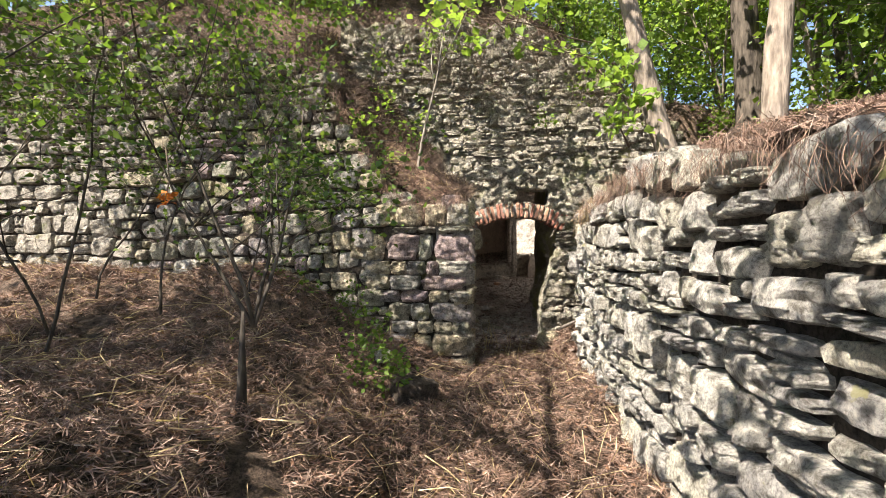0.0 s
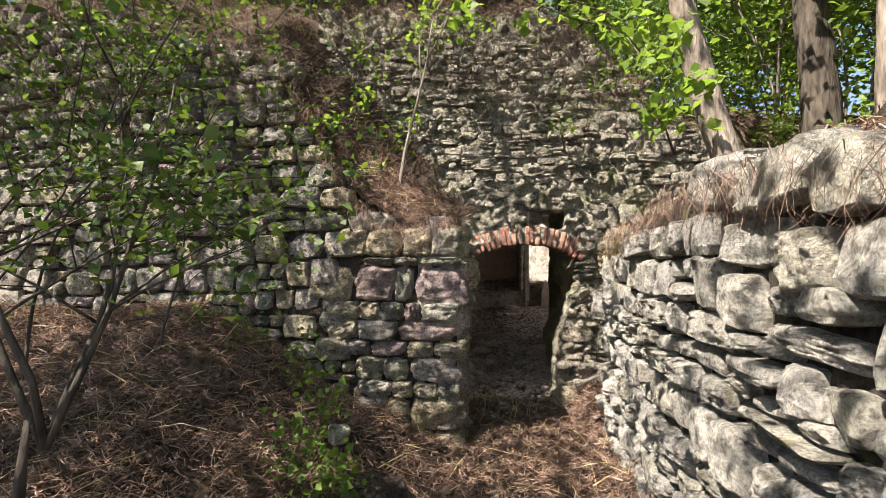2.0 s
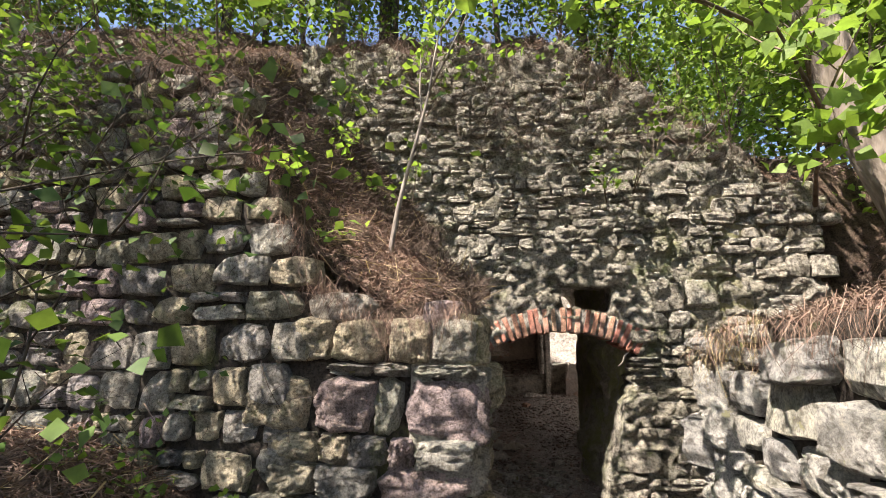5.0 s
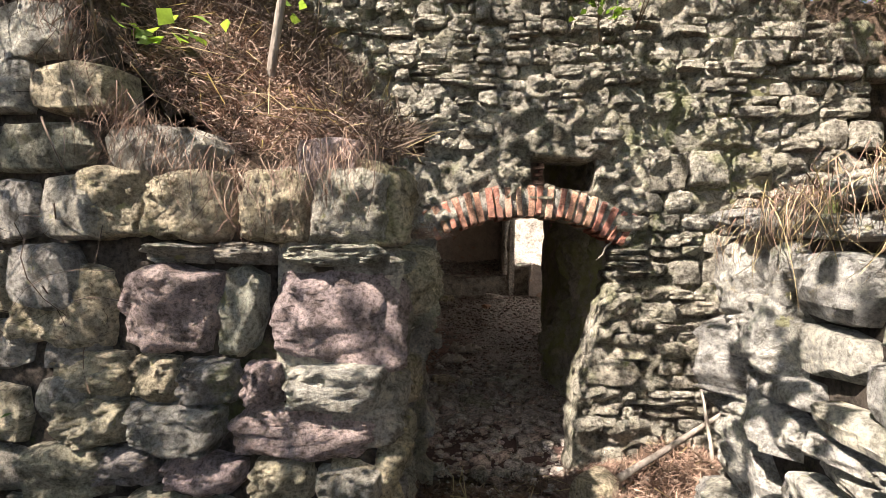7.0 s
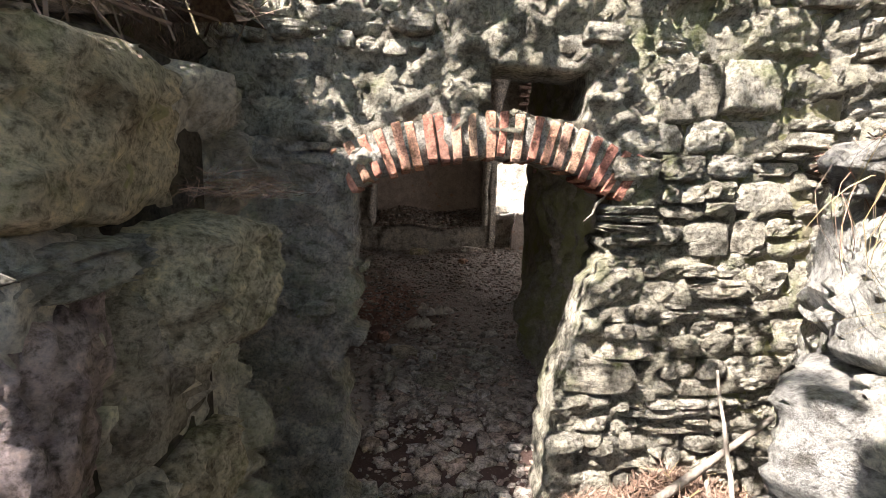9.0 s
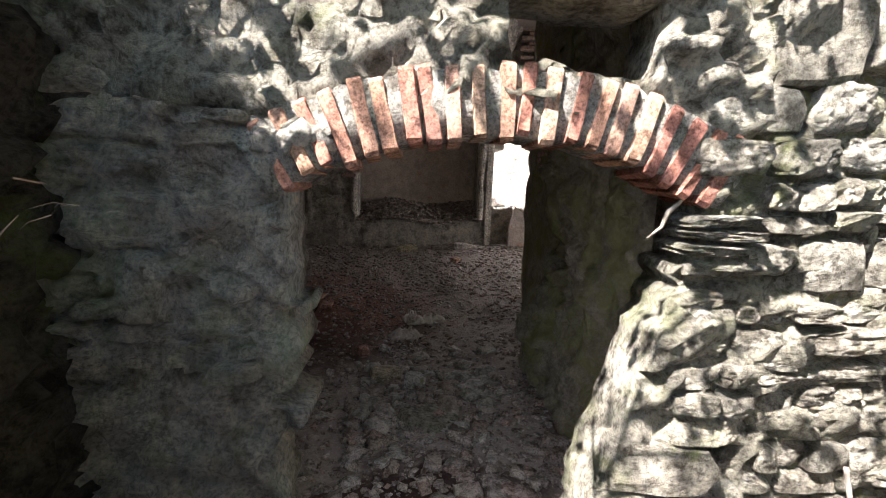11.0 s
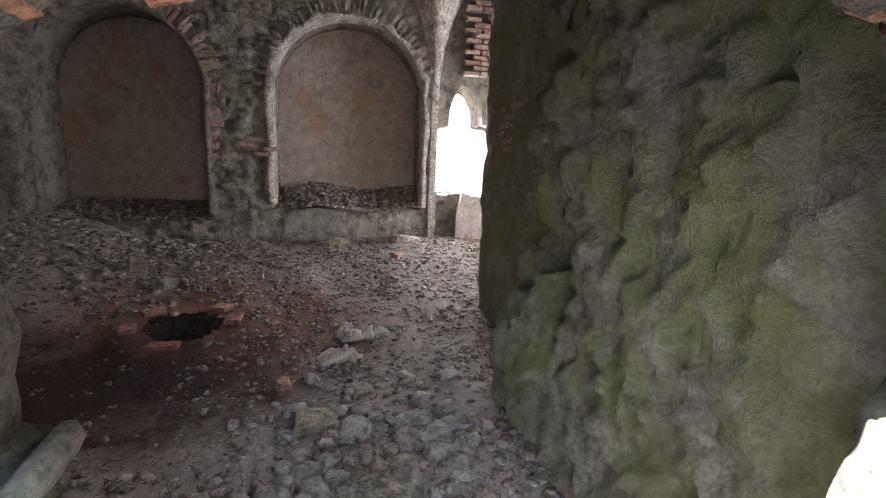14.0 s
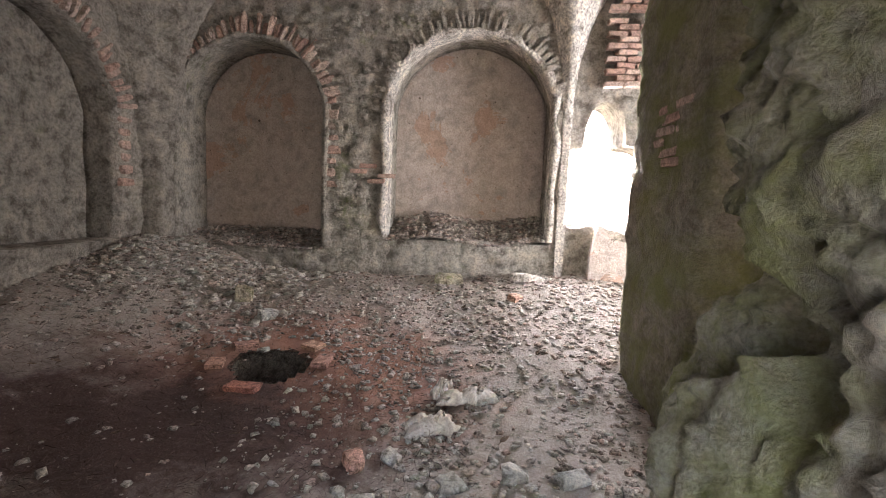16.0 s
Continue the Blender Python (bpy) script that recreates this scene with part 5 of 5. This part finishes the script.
face_roots("wall_roots", 1500, -1.6, 2.7, 3.7, 5.1, 6.93, "brown roots and dead twigs tangled over the upper wall", (0.12, 0.7))
face_roots("crest_twigs", 4500, -6.5, -1.1, 3.1, 4.5, None, "dead twigs and roots on the ruined wall top")
face_roots("wall_twigs", 500, -5.5, -0.6, 1.2, 3.2, None, "thin dry twigs clinging to the wall", (0.08, 0.35))
for k in range(20):
    left = k < 11
    x = rng.uniform(-5.5, -1.3) if left else rng.uniform(-1.2, 2.8)
    y = float(wall_left_y(x)) - 0.05 if left else 6.9
    z = rng.uniform(2.6, 4.1) if left else rng.uniform(3.2, 4.6 - 0.5 * max(0.0, x - 1.2))
    plant("wall_seedling", "small leafy seedling rooted in the wall joints", "seedling", 230 + k, (x, y, z), (rng.uniform(-0.4, 0.4), -0.7, 0.6), rng.uniform(0.4, 0.9), 0.005, 1, 60, 0.06, 0.06, rng.choice((MAT_LEAF, MAT_LEAF_BRIGHT, MAT_LEAF_DARK)), MAT_TWIG, (3, 4), 0.6, group="seedlings on the walls", stems=2)

# ---- things inside ----
def chunks(nr, p, size, flat=0.3):
    """Angular rubble: jittered blocks at p, joined."""
    n = len(p)
    cube = np.array([[-1, -1, -1], [1, -1, -1], [1, 1, -1], [-1, 1, -1], [-1, -1, 1], [1, -1, 1], [1, 1, 1], [-1, 1, 1]], float) * 0.5
    v = cube[None] * (1 + 0.35 * nr.normal(size=(n, 8, 3)).clip(-1, 1))
    v[:, 4:, :2] *= 0.75
    v = v * size[:, None, None] * np.array([1, 0.75, flat])
    a, t = nr.uniform(0, 6.28, n), nr.normal(size=n) * 0.25
    c, s = np.cos(a), np.sin(a)
    x, y, z = v[..., 0], v[..., 1], v[..., 2]
    z2 = z * np.cos(t)[:, None] + x * np.sin(t)[:, None]
    x2 = x * np.cos(t)[:, None] - z * np.sin(t)[:, None]
    v = np.stack([x2 * c[:, None] - y * s[:, None], x2 * s[:, None] + y * c[:, None], z2], -1) + p[:, None, :]
    f = np.array([[0, 3, 2, 1], [4, 5, 6, 7], [0, 1, 5, 4], [1, 2, 6, 5], [2, 3, 7, 6], [3, 0, 4, 7]])
    return v.reshape(-1, 3), (np.arange(n)[:, None, None] * 8 + f[None]).reshape(-1, 4)


def rubble(name, n, x0, x1, y0, y1, size, keep, label, zf=None, seed=1, mat=None):
    nr = np.random.RandomState(seed)
    x, y = nr.uniform(x0, x1, n), nr.uniform(y0, y1, n)
    k = keep(x, y, nr)
    x, y = x[k], y[k]
    s = size[0] + (size[1] - size[0]) * nr.power(0.45, len(x)) ** 2.2
    z = (ground_z(x, y) + 0.02 if zf is None else zf(x, y)) + s * 0.15
    v, q = chunks(nr, np.stack([x, y, z], 1), s)
    return tagged(new(name, big_mesh(name, v, q, mat or MAT_RUBBLE)), label, "rubble", kind="stuff")


def off_patch(x, y, nr):
    d = ((x + 1.3) / 2.3) ** 2 + ((y - 10.5) / 1.25) ** 2
    hole = ((x - HOLE[0]) / 0.6) ** 2 + ((y - HOLE[1]) / 0.45) ** 2 < 1
    trail = np.exp(-((x - 1.25 - 0.1 * (y - 9)) / 0.35) ** 2) * (y < 12)
    return (floor_keep(x, y)) & ~hole & (nr.uniform(0, 1, len(x)) < np.clip(d - 0.4, 0.06, 1) * (1 - 0.7 * trail))


rubble("floor_rubble", 34000, -3.6, 3.4, 8.0, 14.2, (0.01, 0.075), off_patch, "broken mortar and small stones strewn over the floor", seed=2)
rubble("threshold_rubble", 1500, 0.4, 2.0, 7.1, 9.6, (0.025, 0.17), lambda x, y, nr: floor_keep(x, y) & (nr.uniform(0, 1, len(x)) < np.clip(1.25 - (y - 7) * 0.4, 0.1, 1)), "pale broken stones heaped inside the doorway", seed=3)
rubble("niche_rubble", 2600, -0.2, 2.0, 13.95, 14.7, (0.02, 0.11), lambda x, y, nr: nr.uniform(0, 1, len(x)) < 1, "pale crumbled mortar lying on the niche ledge", lambda x, y: 1.06 + 0.3 * sstep(14.0, 14.7, y) + 0.05 * np.sin(4 * x), 4, MAT_RUBBLE)
rubble("dark_niche_rubble", 2000, -3.25, -1.15, 13.95, 14.7, (0.02, 0.1), lambda x, y, nr: nr.uniform(0, 1, len(x)) < 1, "crumbled mortar lying in the dark niche", lambda x, y: 0.86 + 0.22 * sstep(14.0, 14.7, y), 5, MAT_RUBBLE)
rubble("doorstep_rubble", 420, 0.5, 1.9, 5.9, 7.2, (0.02, 0.1), lambda x, y, nr: nr.uniform(0, 1, len(x)) < 1, "small stones in the soil before the doorway", seed=6)
litter("humus_twigs", scatter(9000, -3.2, 1.2, 8.6, 12.6, lambda x, y: ((x + 1.2) / 2.3) ** 2 + ((y - 10.5) / 1.4) ** 2 < 1, ground_z), ground_z, (0.02, 0.1), (0.001, 0.0025), MAT_BARKBITS, "dark humus crumbs and twigs on the damp patch", lift=0.025)


def ledge(name, x0, x1, z0, z1, label):
    """Sloping bed of mortar behind the ledge of a niche."""
    xs, ys = np.linspace(x0, x1, 24), np.linspace(13.98, 14.74, 7)
    X, Y = np.meshgrid(xs, ys, indexing="ij")
    Z = z0 + (z1 - z0) * sstep(14.0, 14.7, Y) + 0.05 * np.sin(4 * X) - 0.03
    i = np.arange(24 * 7).reshape(24, 7)
    q = np.stack([i[:-1, :-1], i[1:, :-1], i[1:, 1:], i[:-1, 1:]], -1).reshape(-1, 4)
    tagged(new(name, big_mesh(name, np.stack([X, Y, Z], -1).reshape(-1, 3), q, MAT_DUST, True)), label, "rubble", kind="structure")


ledge("niche_bed", -0.22, 2.02, 1.06, 1.36, "bed of crumbled mortar in the niche")
ledge("dark_niche_bed", -3.27, -1.13, 0.86, 1.08, "bed of crumbled mortar in the dark niche")


def shaft():
    """Square-mouthed shaft in the floor with a lined wall and broken tile rim."""
    top = tagged(new("floor_shaft"), "open shaft in the floor with a broken tile rim", "shaft")
    top.location = (HOLE[0], HOLE[1], float(ground_z(HOLE[0], HOLE[1])))
    v, f = [], []
    for k, (z, r) in enumerate(((0.012, 1.25), (-0.03, 1.0), (-0.35, 0.95), (-0.95, 0.9))):
        for i in range(24):
            a = 2 * math.pi * i / 24
            w = 1 + 0.05 * fbm(math.cos(a) * 2, math.sin(a) * 2, k)
            dx, dy = HOLE[2] * r * w * math.cos(a), HOLE[3] * r * w * math.sin(a)
            v.append((dx, dy, z + float(ground_z(HOLE[0] + dx, HOLE[1] + dy)) - top.location.z))
    for k in range(3):
        for i in range(24):
            j = (i + 1) % 24
            f.append((k * 24 + i, k * 24 + j, k * 24 + 24 + j, k * 24 + 24 + i))
    f.append(tuple(range(72, 96)))
    part("lining", mesh_of("lining", v, f, MAT_VOID), top, "dark lining")
    rg = random.Random(9)
    for i in range(5):
        a = (0.2, 0.9, 2.4, 3.3, 4.6)[i]
        tx, ty = HOLE[2] * 1.35 * math.cos(a), HOLE[3] * 1.42 * math.sin(a)
        m = pose(tx, ty, float(ground_z(HOLE[0] + tx, HOLE[1] + ty)) - top.location.z + 0.03, rg.uniform(-3, 3), rg.uniform(-3, 3), math.degrees(a) + 90 + rg.uniform(-15, 15))
        part("tile", BRICKS[i], top, m=m @ Matrix.Diagonal((0.26 * rg.uniform(0.7, 1.1), 0.15, 0.05, 1)))


shaft()


def cloth(name, base, rz, L, W, H, seed, label):
    """Crumpled stiff cloth lying on the floor."""
    n, m_ = 22, 14
    v, f = [], []
    for i in range(n):
        for j in range(m_):
            u, w = i / (n - 1) * 2 - 1, j / (m_ - 1) * 2 - 1
            e = max(0.0, 1 - max(abs(u), abs(w)) ** 4)
            z = H * e * (0.55 + 0.6 * abs(fbm(u * 2.2 + seed, w * 2.2, seed)) + 0.3 * fbm(u * 5, w * 5, seed))
            v.append((u * L / 2 + 0.05 * fbm(w * 2, u, seed), w * W / 2 + 0.05 * fbm(u * 3, w, seed + 4), z))
    for i in range(n - 1):
        for j in range(m_ - 1):
            a = i * m_ + j
            f.append((a, a + m_, a + m_ + 1, a + 1))
    ob = new(name, mesh_of(name, v, f, MAT_CLOTH))
    ob.matrix_world = pose(*base, 0, 0, rz)
    sol = ob.modifiers.new("thickness", "SOLIDIFY")
    sol.thickness = 0.006
    return tagged(ob, label, "rag")


def floor_at(x, y, up=0.0):
    return (x, y, float(ground_z(x, y)) + 0.02 + up)


cloth("crumpled_rag", floor_at(0.78, 10.85), 25, 0.42, 0.2, 0.13, 1.3, "crumpled dusty beige rag on the floor")
cloth("crumpled_rag", floor_at(1.05, 11.2), 12, 0.5, 0.16, 0.12, 4.7, "twisted dusty beige rag on the floor")
cloth("crumpled_rag", floor_at(0.82, 11.3), 70, 0.22, 0.14, 0.16, 7.7, "small crumpled pale rag on the floor")


def lone_stone(name, x, y, rz, size, mat, label, up=0.0, seed=0):
    ob = new(name, mesh_of(name, *stone_shape(300 + seed), mat, False))
    ob.matrix_world = pose(*floor_at(x, y, size[2] * 0.35 + up), -90 + 8, 6, rz) @ Matrix.Diagonal((size[0], size[2], size[1], 1))
    return tagged(ob, label, "stone" if "brick" not in name else "brick")


lone_stone("broken_brick", 0.33, 10.35, 30, (0.13, 0.16, 0.1), MAT_BRICK, "broken red brick lying on the floor", seed=1)
lone_stone("loose_stone", 0.62, 9.75, 10, (0.3, 0.24, 0.12), MAT_OCHRE, "flat greenish stone on the floor inside the doorway", seed=2)
lone_stone("loose_stone", 1.02, 8.9, 40, (0.42, 0.34, 0.1), MAT_RENDER, "flat pale stone lying inside the doorway", seed=3)
lone_stone("loose_stone", 0.9, 9.6, 80, (0.22, 0.2, 0.12), MAT_PALE, "pale broken stone on the floor", seed=4)
lone_stone("loose_stone", -1.64, 12.75, 20, (0.2, 0.14, 0.22), MAT_OCHRE, "upright yellowish stone in the rubble", seed=5)
lone_stone("loose_stone", -1.2, 12.45, 60, (0.28, 0.16, 0.1), MAT_PALE, "pale flat stone in the rubble", seed=6)
lone_stone("loose_stone", -0.25, 4.2, 15, (0.42, 0.3, 0.22), MAT_MORTAR, "earth-covered stone in the litter", seed=7)
lone_stone("loose_stone", -0.62, 4.75, 40, (0.16, 0.12, 0.12), MAT_PALE, "small pale stone by the wall foot", seed=8)
lone_stone("loose_stone", 1.55, 6.6, 40, (0.3, 0.25, 0.2), MAT_OCHRE, "mossy stone in the debris before the doorway", seed=9)


def stick(a, b, r, label, seed):
    pts = [Vector(a).lerp(Vector(b), t / 6) + Vector((0.02 * fbm(t, seed, 0), 0.02 * fbm(t, seed, 5), 0.015 * fbm(t, seed, 9))) for t in range(7)]
    v, f = tube(pts, [r * (1 - 0.08 * t) for t in range(7)], 8, 0.25, seed)
    return tagged(new("stick", mesh_of("stick", v, f, MAT_STICK)), label, "stick", "sticks in the debris")


stick((1.62, 6.45, 0.36), (2.6, 6.8, 0.72), 0.024, "weathered grey stick leaning in the debris", 1)
stick((2.25, 6.5, 0.3), (2.32, 6.85, 0.95), 0.014, "thin grey stick leaning against the wall", 2)
stick((1.8, 6.0, 0.25), (2.35, 6.5, 0.4), 0.02, "short grey stick lying in the debris", 3)
stick((2.0, 6.2, 0.28), (2.2, 6.7, 0.5), 0.022, "grey stick lying across the debris", 4)
litter("debris_needles", scatter(9000, 1.35, 2.6, 5.9, 6.95, front_keep, ground_z), ground_z, (0.04, 0.18), (0.0015, 0.004), MAT_NEEDLE, "heap of reddish needles and bark beside the doorway", lift=0.04)


def boulder_at(name, x, y, z, size, seed, label):
    bm = bmesh.new()
    bmesh.ops.create_icosphere(bm, subdivisions=5, radius=0.5)
    for w in bm.verts:
        c = w.co.copy()
        d, pts = noise.voronoi(c * 3.1 + Vector((seed, 0, 0)))
        r = noise.cell_vector(pts[0] * 5.1)
        k = 1 + 0.3 * fbm(c.x * 2 + seed, c.y * 2, c.z * 2) + 0.2 * (r.x - 0.5) * min(1.0, (d[1] - d[0]) / 0.12) - 0.06 * (d[1] - d[0] < 0.04) + 0.07 * fbm(c.x * 9, c.y * 9 + seed, c.z * 9)
        w.co = Vector((c.x * size[0], c.y * size[1], c.z * size[2])) * k
    me = bpy.data.meshes.new(name)
    bm.to_mesh(me)
    bm.free()
    me.materials.append(MAT_GREEN)
    me.polygons.foreach_set("use_smooth", [True] * len(me.polygons))
    ob = new(name, me)
    ob.location = (x, y, z)
    return tagged(ob, label, "boulder")


boulder_at("boulder", 2.18, 9.75, 0.35, (0.5, 0.6, 1.15), 2, "grey-green boulder leaning at the end of the passage wall")
boulder_at("boulder", 2.2, 9.45, 0.25, (0.55, 0.55, 0.8), 5, "mossy boulder at the foot of the passage wall")


DUSTY = [mesh_of("brick", *brick_shape(s), MAT_BRICK_DUSTY, False) for s in range(8)]


def brick_run(name, m0, cols, rows, label, seed, skip=0.1):
    """A patch of laid bricks in a wall: uneven, with some missing."""
    rg = random.Random(seed)
    top = tagged(new(name), label, "brickwork")
    top.matrix_world = m0
    for j in range(rows):
        for i in range(cols):
            if rg.random() < skip:
                continue
            x = (i + 0.5 * (j % 2)) * 0.26
            m = pose(x, rg.uniform(-0.02, 0.02), j * 0.078, rg.uniform(-2, 2), rg.uniform(-2, 2), rg.uniform(-4, 4)) @ Matrix.Diagonal((0.235, 0.13, 0.06, 1))
            part("brick", DUSTY[rg.randrange(8)], top, m=m)
    return top


brick_run("brick_pier", wall_frame((2.74, 13.88), (4, 13.88)) @ pose(0, 0, 3.2), 2, 17, "crumbling red brick pier above the breach", 1)
brick_run("brick_patch", wall_frame((2.37, 11.4), (2.42, 10.6)) @ pose(0.12, 0.055, 1.95), 2, 6, "eroded bricks showing in the dark pier", 2, 0.25)
brick_run("brick_patch", wall_frame((-0.62, 13.95), (2, 13.95)) @ pose(0.0, 0.062, 1.98), 1, 2, "two red bricks showing in the pier between the niches", 3, 0.0)
brick_run("brick_patch", wall_frame((-0.36, 13.93), (2, 13.93)) @ pose(0.0, 0.075, 1.85), 1, 2, "red bricks showing in the niche edge", 4, 0.0)


def voussoirs(name, frame_m, uc, half, spring, rise, n, length, width, mat, label, seed, down=3):
    """Rough stones on edge round the head of a niche, and a few below the springing on both sides."""
    rg = random.Random(seed)
    top = tagged(new(name), label, "arch")
    top.matrix_world = frame_m
    meshes = [mesh_of("stone", v, f, mat, False) for v, f in STONES[:10]]
    r = (half * half + rise * rise) / (2 * rise)
    a1 = math.asin(min(1.0, half / r))
    for i in range(n):
        a = -a1 + 2 * a1 * (i + 0.5) / n + rg.uniform(-0.015, 0.015)
        L = length * rg.uniform(0.6, 1.2)
        m = Matrix.Translation((uc, -0.02 - rg.uniform(0, 0.03), spring + rise - r)) @ pose(0, 0, 0, 0, math.degrees(a), 0) @ pose(0, 0.06, r + 0.03 + L / 2, rg.uniform(-4, 4), rg.uniform(-5, 5), rg.uniform(-5, 5))
        part("stone", meshes[rg.randrange(10)], top, m=m @ Matrix.Diagonal((width * rg.uniform(0.6, 1.0), 0.16, L, 1)))
    for side in (-1, 1):
        for k in range(down):
            w = rg.uniform(0.12, 0.26)
            m = pose(uc + side * (half + w / 2 + 0.02), 0.03, spring - 0.1 - 0.16 * k, rg.uniform(-3, 3), rg.uniform(-3, 3), rg.uniform(-4, 4))
            part("stone", meshes[rg.randrange(10)], top, m=m @ Matrix.Diagonal((w, 0.14, rg.uniform(0.07, 0.13), 1)))
    return top


voussoirs("niche_arch", M_BACK, 4.6, 1.12, 2.95, 0.93, 40, 0.24, 0.085, MAT_PIER, "rough grey stones on edge over the pale niche", 51)
voussoirs("niche_arch", M_BACK, 1.5, 1.07, 2.85, 0.92, 36, 0.26, 0.085, MAT_BRICK_DUSTY, "dusty bricks on edge over the dark niche", 52, 7)
voussoirs("niche_arch", M_INLEFT, 4.9, 1.2, 2.6, 1.0, 38, 0.28, 0.085, MAT_BRICK_DUSTY, "dusty bricks on edge over the side niche", 53, 6)


def leaning_slab():
    bm = bmesh.new()
    outline = ((0, 0), (0.5, 0), (0.52, 0.55), (0.3, 0.62), (0.14, 0.8), (0.03, 0.42))
    front = [bm.verts.new((x, 0.0, z)) for x, z in outline]
    back = [bm.verts.new((x, 0.09, z)) for x, z in outline]
    bm.faces.new(front)
    bm.faces.new(list(reversed(back)))
    for i in range(6):
        j = (i + 1) % 6
        bm.faces.new((front[j], front[i], back[i], back[j]))
    bmesh.ops.bevel(bm, geom=list(bm.edges), offset=0.012, segments=1)
    me = bpy.data.meshes.new("slab")
    bm.to_mesh(me)
    bm.free()
    me.materials.append(MAT_PLASTER)
    ob = new("plaster_slab", me)
    ob.matrix_world = pose(2.55, 13.72, float(ground_z(2.8, 13.7)) - 0.02, -8, 0, 4)
    return tagged(ob, "fallen pinkish plaster slab leaning below the breach", "slab")


leaning_slab()
lone_stone("loose_stone", 1.75, 13.6, 20, (0.42, 0.16, 0.1), MAT_LIME, "pale flat stone lying below the niche", seed=11)
lone_stone("loose_stone", 0.72, 13.65, 5, (0.36, 0.2, 0.16), MAT_OCHRE, "yellowish stone at the foot of the niche wall", seed=12)
lone_stone("broken_brick", 1.55, 13.0, 50, (0.18, 0.12, 0.08), MAT_BRICK, "dark red brick lying in the rubble", seed=13)

root = [(1.80, 6.99, 1.93), (1.76, 6.98, 1.86), (1.73, 6.99, 1.80), (1.69, 6.98, 1.77), (1.68, 6.99, 1.72), (1.64, 7.0, 1.68)]
tagged(new("hanging_root", mesh_of("hanging_root", *tube(root, [0.005, 0.007, 0.006, 0.007, 0.005, 0.003], 8, 0.4, 3), MAT_STICK)), "pale knotted root hanging under the arch", "root")


def spray(name, at, n, size, spread, mat, label, category):
    nr = np.random.RandomState(int(abs(at[0]) * 100))
    c = np.array(at) + spread * nr.normal(size=(n, 3))
    v, q = leaf_cloud(nr, c, nr.uniform(0.7, 1.2, n) * size, 0.6, 0.3)
    top = tagged(new(name), label, category)
    part("leaves", big_mesh("leaves", v, q, mat), top)["kind"] = "stuff"
    stem = [Vector(at) + Vector((0, 0, 0.25)), Vector(at) + Vector((0.02, 0, 0.1)), Vector(at)]
    part("stem", mesh_of("stem", *tube(stem, [0.004, 0.003, 0.002], 6), MAT_TWIG), top)


MAT_ORANGE = island_mat("dead_orange_leaves", [(0.40, 0.13, 0.03), (0.50, 0.20, 0.05), (0.32, 0.10, 0.03)], translucent=0.3)
spray("dead_leaf_spray", (-1.34, 2.2, 1.74), 14, 0.05, 0.025, MAT_ORANGE, "spray of withered orange leaves on a branch", "leaves")
spray("yellow_leaf_spray", (-1.62, 2.3, 2.2), 10, 0.07, 0.05, MAT_LEAF_BRIGHT, "yellow-green leaves lit by the sun", "leaves")
rg = random.Random(44)
for k in range(9):
    x, y = rg.uniform(0.45, 1.05), rg.uniform(5.7, 6.5)
    z = float(ground_z(x, y))
    pts = [Vector((x, y, z))]
    for i in range(4):
        pts.append(pts[-1] + Vector((rg.uniform(-0.04, 0.05), rg.uniform(-0.04, 0.04), 0.09)))
    tagged(new("dry_stalk", mesh_of("dry_stalk", *tube(pts, [0.005, 0.004, 0.004, 0.003, 0.002], 6), MAT_GRASS)), "thin pale dry stalk standing before the doorway", "stalk", "dry stalks before the doorway")
p = np.stack([0.36 + 0.07 * nrng.normal(size=900), 5.78 + 0.09 * nrng.normal(size=900), 1.80 + 0.025 * np.abs(nrng.normal(size=900))], 1)
v, q = strands(nrng, p, nrng.normal(size=(900, 3)) * np.array([1, 1, 0.4]), nrng.uniform(0.015, 0.06, 900), nrng.uniform(0.0006, 0.0014, 900))
tagged(new("ledge_litter", big_mesh("ledge_litter", v, q, MAT_NEEDLE)), "tuft of dry needles caught on a stone ledge", "litter", kind="stuff")
# Added filler that blocks the bright sliver in the notch, so it stays dark.
boulder_at("boulder", 2.42, 9.7, 1.05, (0.55, 0.6, 0.7), 8, "boulder added to close the notch behind the passage wall")
rubble("pale_stones", 1000, 0.0, 1.8, 8.2, 10.5, (0.04, 0.2), lambda x, y, nr: nr.uniform(0, 1, len(x)) < np.clip(1.15 - np.hypot((x - 0.9) / 0.95, (y - 9.5) / 1.0), 0, 1), "heap of pale flat broken stones inside the doorway", seed=21, mat=MAT_CHIPS)
rubble("left_rubble", 2200, -3.5, -0.6, 11.6, 13.9, (0.03, 0.14), lambda x, y, nr: nr.uniform(0, 1, len(x)) < np.clip((y - 11.4) / 2.0, 0, 1) * np.clip((-0.3 - x) / 1.5, 0, 1), "pale rubble piled against the inner wall", seed=22, mat=MAT_CHIPS)
rubble("floor_chips", 3500, -0.5, 3.2, 10.0, 13.9, (0.015, 0.07), lambda x, y, nr: floor_keep(x, y) & (nr.uniform(0, 1, len(x)) < 0.9), "pale chips of mortar on the floor", seed=23, mat=MAT_CHIPS)
